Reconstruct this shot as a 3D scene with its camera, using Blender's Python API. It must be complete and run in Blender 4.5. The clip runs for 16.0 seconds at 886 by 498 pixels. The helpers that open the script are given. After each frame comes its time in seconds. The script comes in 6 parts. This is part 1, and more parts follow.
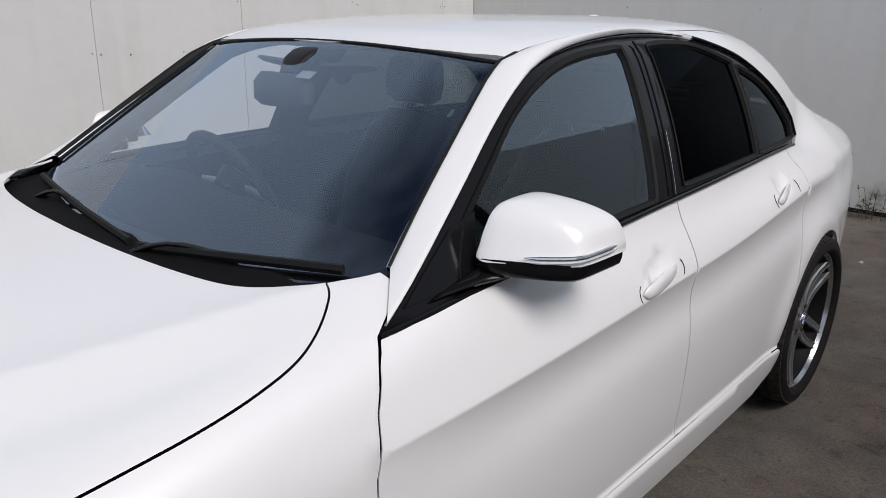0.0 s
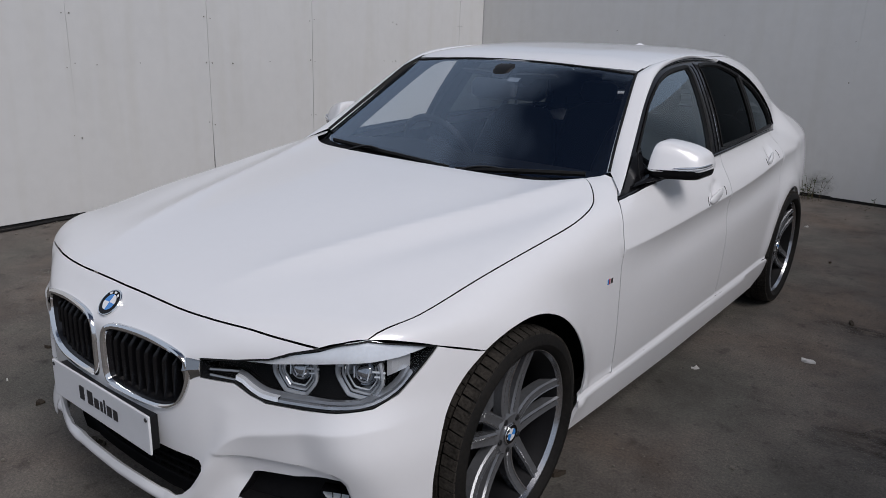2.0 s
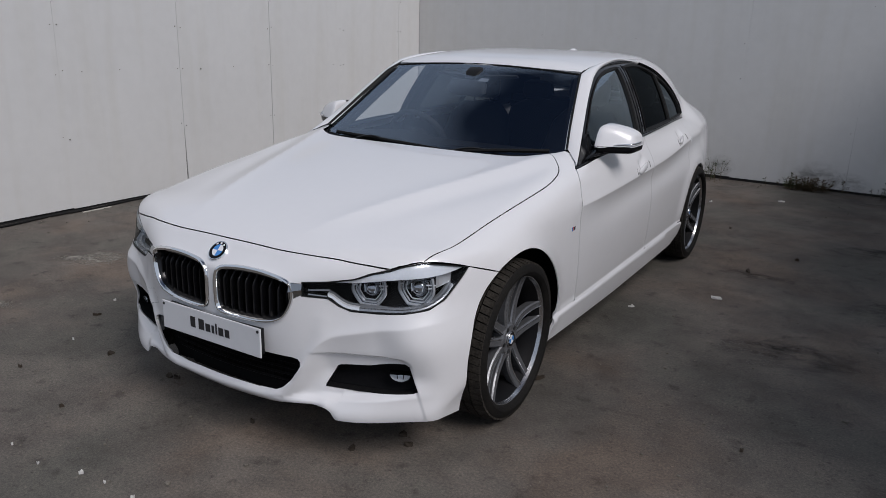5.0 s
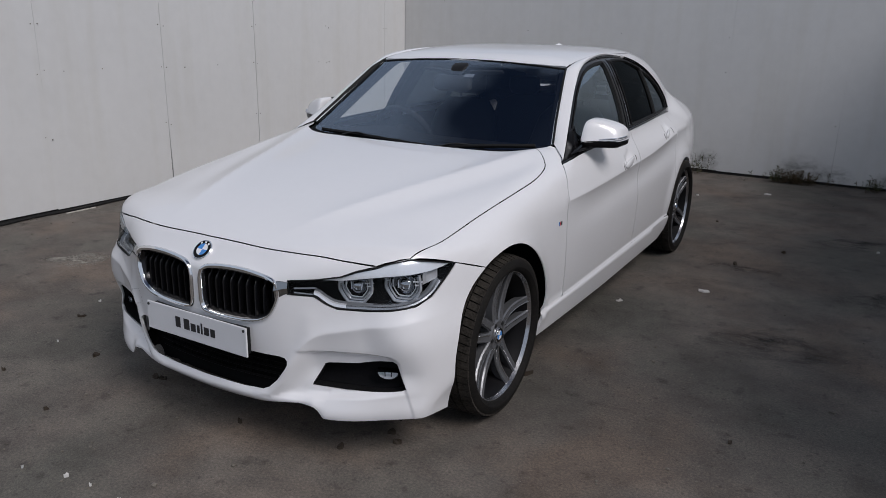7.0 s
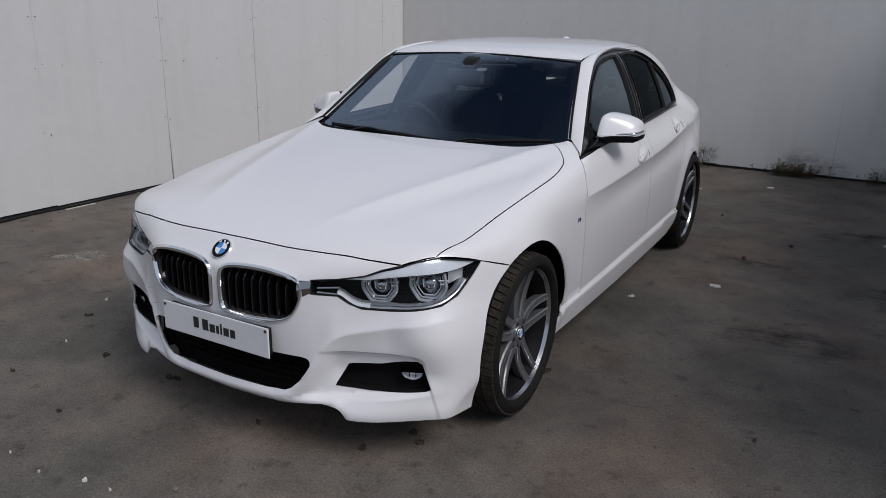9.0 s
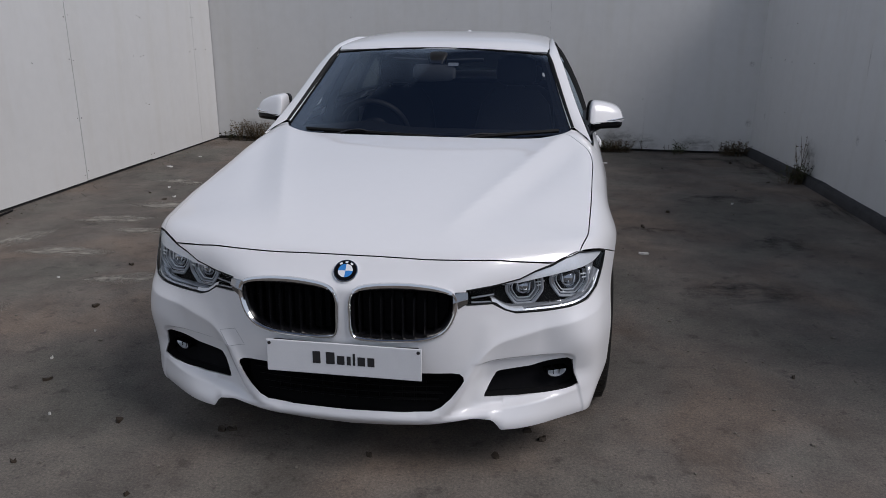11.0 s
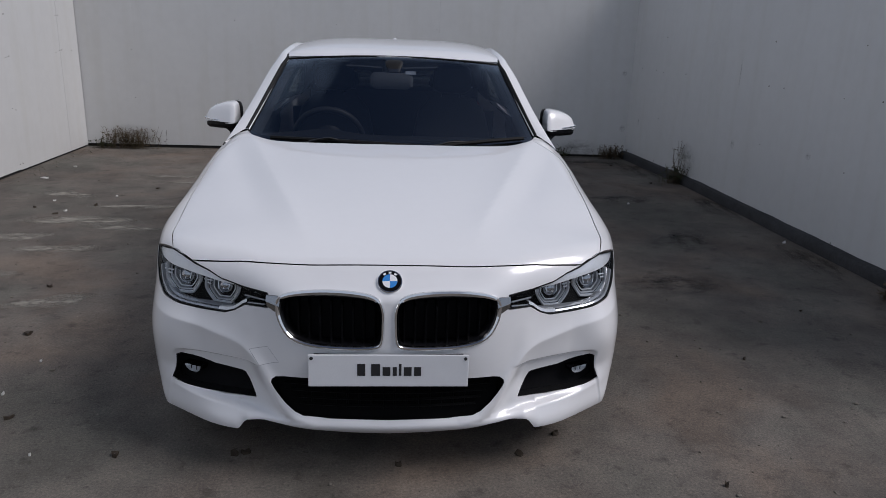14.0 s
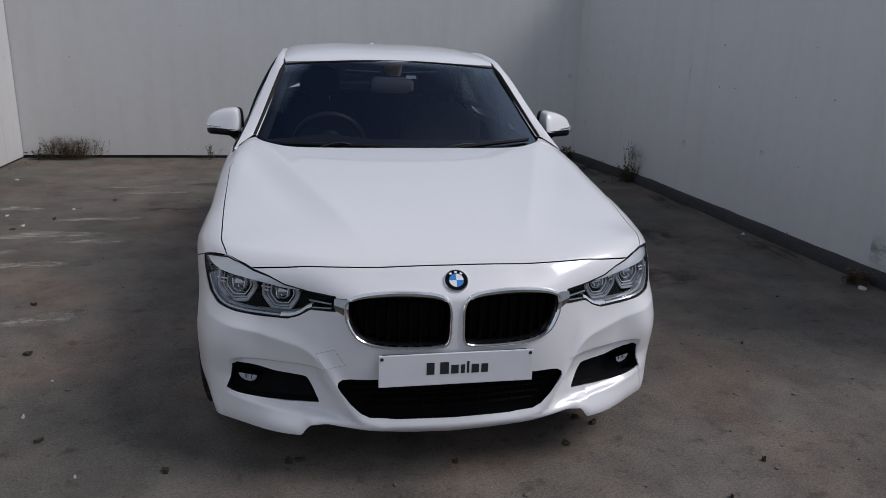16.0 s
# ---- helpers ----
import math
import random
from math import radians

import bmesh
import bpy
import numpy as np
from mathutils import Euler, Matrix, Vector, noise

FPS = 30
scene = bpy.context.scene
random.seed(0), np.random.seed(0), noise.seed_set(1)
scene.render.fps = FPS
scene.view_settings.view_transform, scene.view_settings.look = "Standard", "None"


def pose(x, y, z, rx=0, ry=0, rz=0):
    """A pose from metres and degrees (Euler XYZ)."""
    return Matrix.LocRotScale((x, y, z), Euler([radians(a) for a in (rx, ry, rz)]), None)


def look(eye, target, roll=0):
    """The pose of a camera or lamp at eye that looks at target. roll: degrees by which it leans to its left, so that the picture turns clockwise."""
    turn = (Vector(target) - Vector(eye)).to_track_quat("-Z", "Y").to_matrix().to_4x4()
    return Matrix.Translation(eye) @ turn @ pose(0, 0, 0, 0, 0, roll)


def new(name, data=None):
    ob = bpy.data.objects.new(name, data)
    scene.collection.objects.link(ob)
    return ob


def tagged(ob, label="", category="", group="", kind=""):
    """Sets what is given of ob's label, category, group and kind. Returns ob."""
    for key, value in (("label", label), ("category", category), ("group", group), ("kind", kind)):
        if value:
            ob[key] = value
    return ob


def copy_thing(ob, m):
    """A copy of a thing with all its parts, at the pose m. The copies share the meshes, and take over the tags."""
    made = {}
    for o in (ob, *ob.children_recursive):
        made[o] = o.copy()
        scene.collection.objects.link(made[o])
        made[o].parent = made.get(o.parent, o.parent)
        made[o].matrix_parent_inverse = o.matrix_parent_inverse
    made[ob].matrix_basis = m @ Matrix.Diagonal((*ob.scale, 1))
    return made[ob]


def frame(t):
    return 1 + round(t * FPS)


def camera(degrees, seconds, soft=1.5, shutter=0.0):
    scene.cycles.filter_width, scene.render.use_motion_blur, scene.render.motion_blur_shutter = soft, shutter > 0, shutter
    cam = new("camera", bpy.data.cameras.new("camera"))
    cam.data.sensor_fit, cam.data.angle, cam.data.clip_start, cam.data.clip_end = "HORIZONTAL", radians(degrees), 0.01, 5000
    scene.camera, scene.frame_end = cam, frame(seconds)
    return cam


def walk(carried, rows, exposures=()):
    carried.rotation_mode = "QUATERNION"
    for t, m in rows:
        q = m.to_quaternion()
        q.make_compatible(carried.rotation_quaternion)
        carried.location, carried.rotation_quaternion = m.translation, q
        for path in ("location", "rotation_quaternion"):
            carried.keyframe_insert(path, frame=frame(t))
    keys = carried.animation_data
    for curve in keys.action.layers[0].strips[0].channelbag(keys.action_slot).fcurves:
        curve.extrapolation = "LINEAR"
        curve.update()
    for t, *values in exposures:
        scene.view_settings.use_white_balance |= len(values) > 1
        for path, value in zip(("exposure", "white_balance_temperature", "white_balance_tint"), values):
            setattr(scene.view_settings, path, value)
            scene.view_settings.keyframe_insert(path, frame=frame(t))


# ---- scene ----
cam = camera(62.3, 16.0, soft=0.8)
PATH = [
    (0, (1.615, -0.076, 1.433), (0.334, 1.335, 0.827), 0.9),
    (0.5, (1.713, -0.435, 1.453), (0.416, 0.948, 0.818), 1.5),
    (1, (1.734, -0.882, 1.458), (0.487, 0.564, 0.863), 1.6),
    (1.5, (1.796, -1.279, 1.467), (0.58, 0.2, 0.891), 1.9),
    (2, (1.866, -1.678, 1.489), (0.695, -0.162, 0.914), 2.0),
    (2.5, (1.911, -2.08, 1.498), (0.839, -0.506, 0.887), 2.0),
    (3, (2.022, -2.389, 1.511), (0.993, -0.785, 0.903), 2.0),
    (3.5, (2.041, -2.513, 1.528), (1.005, -0.905, 0.943), 1.6),
    (4, (2.037, -2.525, 1.533), (1.021, -0.902, 0.957), 2.2),
    (4.5, (2.038, -2.528, 1.532), (1.035, -0.893, 0.965), 2.1),
    (5, (2.042, -2.527, 1.53), (1.05, -0.886, 0.964), 1.6),
    (7.5, (2.045, -2.51, 1.523), (1.081, -0.855, 0.945), 1.1),
    (8, (2.041, -2.502, 1.534), (1.078, -0.849, 0.95), 1.0),
    (8.2, (2.041, -2.495, 1.535), (1.074, -0.844, 0.953), 1.2),
    (10.3, (1.212, -2.779, 1.504), (0.596, -0.97, 0.913), 1.6),
    (10.5, (1.052, -2.837, 1.505), (0.547, -0.982, 0.954), 2.1),
    (11, (0.643, -2.908, 1.512), (0.358, -1.02, 0.916), 0.4),
    (11.5, (0.291, -2.869, 1.503), (0.175, -0.951, 0.946), -0.1),
    (12, (0.027, -2.954, 1.525), (0.119, -1.039, 0.956), 0.2),
    (12.5, (0.016, -2.989, 1.527), (0.121, -1.07, 0.973), 2.0),
    (13, (0.019, -2.989, 1.522), (0.126, -1.075, 0.952), 2.1),
    (13.5, (0.014, -2.98, 1.525), (0.138, -1.069, 0.947), 2.2),
    (14, (0.011, -2.98, 1.525), (0.145, -1.07, 0.948), 1.9),
    (14.5, (0.015, -2.982, 1.524), (0.162, -1.072, 0.951), 1.9),
    (15, (0.02, -2.969, 1.519), (0.17, -1.059, 0.947), 1.9),
    (15.5, (-0.096, -2.964, 1.511), (0.106, -1.062, 0.926), 3.0),
    (16, (-0.465, -2.981, 1.508), (-0.112, -1.093, 0.95), 1.7),
]
LIGHT = [(0, 0.07, 6350, 13), (0.5, -0.17, 6250, 13), (1.0, -0.31, 6150, 14), (2.0, -0.34, 6100, 14), (3.0, -0.32, 6150, 14), (16, -0.33, 6050, 15)]
walk(cam, [(t, look(eye, target, roll)) for t, eye, target, roll in PATH], LIGHT)

# ---- light ----
world = bpy.data.worlds.new("sky")
scene.world = world
world.use_nodes = True
wn = world.node_tree
sky = wn.nodes.new("ShaderNodeTexSky")
sky.sky_type = "NISHITA"
sky.sun_disc = False
sky.sun_elevation, sky.sun_rotation = radians(47.5), radians(107)
sky.air_density, sky.dust_density, sky.ozone_density = 1.0, 3.0, 1.2
wn.nodes["Background"].inputs["Strength"].default_value = 0.0358
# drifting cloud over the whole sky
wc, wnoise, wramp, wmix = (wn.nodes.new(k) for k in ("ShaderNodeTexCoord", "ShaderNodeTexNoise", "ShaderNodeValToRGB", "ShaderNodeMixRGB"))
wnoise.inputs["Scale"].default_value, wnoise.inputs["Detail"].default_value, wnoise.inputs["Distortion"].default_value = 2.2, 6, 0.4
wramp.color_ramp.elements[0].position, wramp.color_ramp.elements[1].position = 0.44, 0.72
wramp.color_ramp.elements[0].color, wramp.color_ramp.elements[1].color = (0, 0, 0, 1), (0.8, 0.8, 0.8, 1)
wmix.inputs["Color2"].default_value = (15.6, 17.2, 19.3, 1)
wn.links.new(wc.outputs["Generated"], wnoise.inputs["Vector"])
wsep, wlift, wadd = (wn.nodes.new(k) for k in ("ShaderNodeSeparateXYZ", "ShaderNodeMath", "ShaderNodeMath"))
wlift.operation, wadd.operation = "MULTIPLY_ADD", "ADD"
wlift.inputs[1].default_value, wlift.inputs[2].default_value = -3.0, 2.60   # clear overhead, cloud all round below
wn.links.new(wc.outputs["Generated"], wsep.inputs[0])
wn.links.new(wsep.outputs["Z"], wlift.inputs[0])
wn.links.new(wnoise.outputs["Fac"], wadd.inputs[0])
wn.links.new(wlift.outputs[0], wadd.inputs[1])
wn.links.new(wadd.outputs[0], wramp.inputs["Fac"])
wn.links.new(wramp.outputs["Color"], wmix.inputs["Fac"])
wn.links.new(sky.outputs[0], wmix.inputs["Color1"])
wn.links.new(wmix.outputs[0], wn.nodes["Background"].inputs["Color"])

sun = new("sun", bpy.data.lights.new("sun", "SUN"))
sun.data.energy, sun.data.angle, sun.data.color = 2.5, radians(28), (1.0, 0.94, 0.87)
sun.matrix_world = look((0.98, -0.30, 1.12), (0, 0, 0))


# ---- materials ----
def material(name, color, rough=0.5, metal=0.0, coat=0.0, var=0.0, scale=8.0, bump=0.0, bump_scale=60.0, color2=None,
             transmission=0.0, emission=0.0, spec=0.5):
    """A node material: base colour varied at two scales by noise, with a fine bump."""
    m = bpy.data.materials.new(name)
    m.use_nodes = True
    t = m.node_tree
    b = t.nodes["Principled BSDF"]
    b.inputs["Base Color"].default_value = (*color, 1)
    b.inputs["Roughness"].default_value = rough
    b.inputs["Metallic"].default_value = metal
    b.inputs["Coat Weight"].default_value = coat
    b.inputs["Coat Roughness"].default_value = 0.03
    b.inputs["Specular IOR Level"].default_value = spec
    b.inputs["Transmission Weight"].default_value = transmission
    if emission:
        b.inputs["Emission Color"].default_value = (*color, 1)
        b.inputs["Emission Strength"].default_value = emission
    if var or bump:
        co = t.nodes.new("ShaderNodeTexCoord")
    if var:
        n1, n2, mix, ramp = (t.nodes.new(k) for k in ("ShaderNodeTexNoise", "ShaderNodeTexNoise", "ShaderNodeMath", "ShaderNodeValToRGB"))
        n1.inputs["Scale"].default_value, n1.inputs["Detail"].default_value = scale, 6
        n2.inputs["Scale"].default_value, n2.inputs["Detail"].default_value = scale * 9, 4
        mix.operation = "ADD"
        half = t.nodes.new("ShaderNodeMath")
        half.operation, half.inputs[1].default_value = "MULTIPLY", 0.5
        c2 = color2 or tuple(c * (1 - var) for c in color)
        ramp.color_ramp.elements[0].position, ramp.color_ramp.elements[1].position = 0.36, 0.64
        ramp.color_ramp.elements[0].color, ramp.color_ramp.elements[1].color = (*c2, 1), (*color, 1)
        for n in (n1, n2):
            t.links.new(co.outputs["Object"], n.inputs["Vector"])
        t.links.new(n1.outputs["Fac"], mix.inputs[0])
        t.links.new(n2.outputs["Fac"], mix.inputs[1])
        t.links.new(mix.outputs[0], half.inputs[0])
        t.links.new(half.outputs[0], ramp.inputs["Fac"])
        t.links.new(ramp.outputs["Color"], b.inputs["Base Color"])
    if bump:
        n3, bp = t.nodes.new("ShaderNodeTexNoise"), t.nodes.new("ShaderNodeBump")
        n3.inputs["Scale"].default_value, n3.inputs["Detail"].default_value = bump_scale, 5
        bp.inputs["Strength"].default_value, bp.inputs["Distance"].default_value = bump, 0.01
        t.links.new(co.outputs["Object"], n3.inputs["Vector"])
        t.links.new(n3.outputs["Fac"], bp.inputs["Height"])
        t.links.new(bp.outputs["Normal"], b.inputs["Normal"])
    return m


def glass(name, tint, gloss, base=0.07, power=4.2, cast=(0.80, 0.92, 1.0)):
    """Thin tinted glass: clear, with a gloss that grows towards grazing view, so that light goes through a single sheet."""
    m = bpy.data.materials.new(name)
    m.use_nodes = True
    t = m.node_tree
    t.nodes.remove(t.nodes["Principled BSDF"])
    tr, gl, mix, lw, pw, ma = (t.nodes.new(k) for k in ("ShaderNodeBsdfTransparent", "ShaderNodeBsdfGlossy", "ShaderNodeMixShader", "ShaderNodeLayerWeight", "ShaderNodeMath", "ShaderNodeMath"))
    tr.inputs["Color"].default_value = (*tint, 1)
    gl.inputs["Roughness"].default_value = 0.01
    gl.inputs["Color"].default_value = (gloss * cast[0], gloss * cast[1], gloss * cast[2], 1)
    lw.inputs["Blend"].default_value = 0.5
    pw.operation, pw.inputs[1].default_value = "POWER", power
    ma.operation, ma.inputs[1].default_value, ma.inputs[2].default_value = "MULTIPLY_ADD", 1 - base, base
    t.links.new(lw.outputs["Facing"], pw.inputs[0])
    t.links.new(pw.outputs[0], ma.inputs[0])
    t.links.new(ma.outputs[0], mix.inputs[0])
    t.links.new(tr.outputs[0], mix.inputs[1])
    t.links.new(gl.outputs[0], mix.inputs[2])
    t.links.new(mix.outputs[0], t.nodes["Material Output"].inputs["Surface"])
    return m


PAINT = material("white_car_paint", (0.79, 0.79, 0.80), 0.32, coat=0.8, var=0.015, scale=3.0)
BLACK_GLOSS = material("gloss_black_trim", (0.006, 0.006, 0.007), 0.09, spec=0.16)
BLACK_PLASTIC = material("black_plastic", (0.012, 0.012, 0.013), 0.5, spec=0.25, var=0.3, scale=30, bump=0.08, bump_scale=400)
RUBBER = material("black_rubber", (0.010, 0.010, 0.010), 0.6, spec=0.2, var=0.3, scale=20, bump=0.1, bump_scale=200)
# near-black for hollows and gaps, their deep shade held in the colour
VOID = material("hollow_black", (0.007, 0.007, 0.008), 0.8, spec=0.1, var=0.3)
CHROME = material("chrome", (0.86, 0.87, 0.88), 0.09, 1.0, var=0.03, scale=10)
FRIT = material("black_ceramic_print", (0.006, 0.006, 0.007), 0.6, spec=0.1)
WINDSCREEN = glass("windscreen_glass", (0.93, 0.96, 0.98), 1.0, 0.185, 3.8, (0.70, 0.83, 1.0))
SIDE_GLASS = glass("side_glass", (0.94, 0.97, 0.98), 1.0, 0.13, 3.0)
DARK_GLASS = glass("privacy_glass", (0.11, 0.125, 0.12), 0.7, 0.014, 5.5)
DOOR_GLASS = glass("rear_door_glass", (0.05, 0.056, 0.055), 0.35, 0.008, 7.0)
REAR_GLASS = glass("rear_privacy_glass", (0.02, 0.022, 0.022), 0.7, 0.02, 5.0)
LENS = glass("lamp_lens", (0.97, 0.98, 0.99), 0.6, 0.04, 5.0)


# ---- numeric helpers ----
def spline(*keys):
    """A natural cubic through (t, v) keys, straight beyond its ends."""
    t, v = np.array([k[0] for k in keys], float), np.array([k[1] for k in keys], float)
    n, h = len(t), np.diff(t)
    a = np.eye(n)
    r = np.zeros(n)
    for i in range(1, n - 1):
        a[i, i - 1], a[i, i], a[i, i + 1] = h[i - 1], 2 * (h[i - 1] + h[i]), h[i]
        r[i] = 6 * ((v[i + 1] - v[i]) / h[i] - (v[i] - v[i - 1]) / h[i - 1])
    c = np.linalg.solve(a, r)

    def at(x):
        x = np.asarray(x, float)
        xc = np.clip(x, t[0], t[-1])
        i = np.clip(np.searchsorted(t, xc) - 1, 0, n - 2)
        u, w, d = xc - t[i], t[i + 1] - xc, h[i]
        y = c[i] * w ** 3 / (6 * d) + c[i + 1] * u ** 3 / (6 * d) + (v[i] / d - c[i] * d / 6) * w + (v[i + 1] / d - c[i + 1] * d / 6) * u
        s0 = (v[1] - v[0]) / h[0] - h[0] * (2 * c[0] + c[1]) / 6
        s1 = (v[-1] - v[-2]) / h[-1] + h[-1] * (c[-2] + 2 * c[-1]) / 6
        return y + np.minimum(x - t[0], 0) * s0 + np.maximum(x - t[-1], 0) * s1
    return at


def smax(a, b, k):
    h = np.clip(1 - np.abs(a - b) / k, 0, None)
    return np.maximum(a, b) + h * h * k / 4


def smin(a, b, k):
    return -smax(-a, -b, k)


def step(a, b, x):
    u = np.clip((x - a) / (b - a), 0, 1)
    return u * u * (3 - 2 * u)


def near_line(x, z, pts):
    """Distance in a plane from points to a polyline."""
    best = np.full(np.shape(x), 9.0)
    for (x0, z0), (x1, z1) in zip(pts, pts[1:]):
        dx, dz = x1 - x0, z1 - z0
        u = np.clip(((x - x0) * dx + (z - z0) * dz) / (dx * dx + dz * dz), 0, 1)
        best = np.minimum(best, np.hypot(x - x0 - u * dx, z - z0 - u * dz))
    return best


# ---- the car's skin: one smooth field, negative inside; front axle at y = 0, nose towards -y ----
plan_side = spline((-0.8, 0.80), (-0.4, 0.868), (0, 0.886), (0.5, 0.896), (1.4, 0.905), (2.4, 0.908), (2.9, 0.892), (3.4, 0.832), (3.85, 0.725))
rise_side = spline((0.1, -0.055), (0.3, -0.018), (0.5, -0.002), (0.62, 0.0), (0.75, -0.005), (0.85, -0.022), (0.95, -0.056), (1.02, -0.095), (1.15, -0.2))
swage = spline((-0.2, 0.77), (0.5, 0.788), (1.1, 0.80), (1.5, 0.815), (1.95, 0.836), (2.4, 0.872), (3.4, 0.93), (3.85, 0.94))
top_line = spline((-0.9, 0.70), (-0.745, 0.766), (-0.69, 0.786), (-0.6, 0.815), (-0.4, 0.862), (0, 0.926), (0.4, 0.977), (0.7, 1.004), (1.2, 1.0), (2.4, 1.03),
                  (3.2, 1.065), (3.72, 1.04), (3.95, 0.98))
top_drop = spline((-0.7, 0.036), (-0.5, 0.046), (-0.35, 0.060), (-0.2, 0.057), (0, 0.050), (0.2, 0.045), (0.5, 0.025), (0.7, 0.012), (1.2, 0.02), (3.0, 0.05), (4.0, 0.10))
nose_line = spline((0.1, -0.69), (0.17, -0.735), (0.22, -0.762), (0.30, -0.77), (0.40, -0.778), (0.5, -0.787), (0.6, -0.79), (0.7, -0.785), (0.78, -0.77), (0.9, -0.74))
nose_sweep = spline((0, 0), (0.2, 0.008), (0.37, 0.042), (0.52, 0.115), (0.65, 0.175), (0.746, 0.24), (0.80, 0.305), (0.837, 0.375), (0.9, 0.60))
tail_line = spline((0.1, 3.70), (0.3, 3.82), (0.55, 3.85), (0.8, 3.84), (1.0, 3.80), (1.15, 3.76))
crease_z = spline((0.30, 0.274), (0.36, 0.331), (0.387, 0.371), (0.415, 0.416), (0.454, 0.468), (0.493, 0.498), (0.554, 0.516), (0.658, 0.540), (0.76, 0.557), (0.9, 0.585))
belt_side = spline((0.4, 0.79), (0.65, 0.818), (1.2, 0.838), (1.7, 0.84), (2.3, 0.822), (2.7, 0.785), (3.2, 0.70), (3.7, 0.60))
roof_line = spline((0.9, 1.325), (1.15, 1.377), (1.4, 1.414), (1.7, 1.435), (2.0, 1.442), (2.4, 1.435), (2.8, 1.395), (3.2, 1.315))


NX, NY = 0.35, -0.25
PU, PZ, PR, PL = 0.753, 0.398, 0.037, 0.26   # rounded corner of the bumper's lamp recess, and the lean of its outer edge


def flanks(p):
    """The cabin's sides and roof alone."""
    x, y, z = np.abs(p[:, 0]), p[:, 1], p[:, 2]
    dz = np.maximum(z - 0.95, -0.06)
    flank = (x - belt_side(y) + 0.27 * dz + 0.50 * dz * np.abs(dz) + 0.80 * np.maximum(dz, 0) * np.log1p(np.exp((1.22 - y) * 9)) / 9) * 0.93
    return smax(flank, z - roof_line(y) + (0.038 + 0.03 * step(2.3, 2.9, y)) * (x / 0.6) ** 4, 0.055)


def pane(p):
    """The gentle curve of the side glass."""
    dz = p[:, 2] - 1.0
    return np.abs(p[:, 0]) - 0.84 + 0.30 * dz + 0.28 * dz * dz + 0.03 * (p[:, 1] - 1.5) ** 2


def cabin(p):
    """The cabin alone: tumblehome, roof, windscreen, rear window."""
    x, y, z = np.abs(p[:, 0]), p[:, 1], p[:, 2]
    screen = (0.60 + 0.135 * (x / 0.74) ** 2 + 1.45 * (z - 0.98) + 0.17 * (z - 0.98) * np.abs(z - 0.98) - y) / 1.76
    back = (y - 3.30 + 1.75 * (z - 1.09) + 0.13 * (x / 0.7) ** 2) / 2.0
    return smax(smax(flanks(p), smax(screen, back, 0.02), 0.035), 0.90 - z, 0.02)


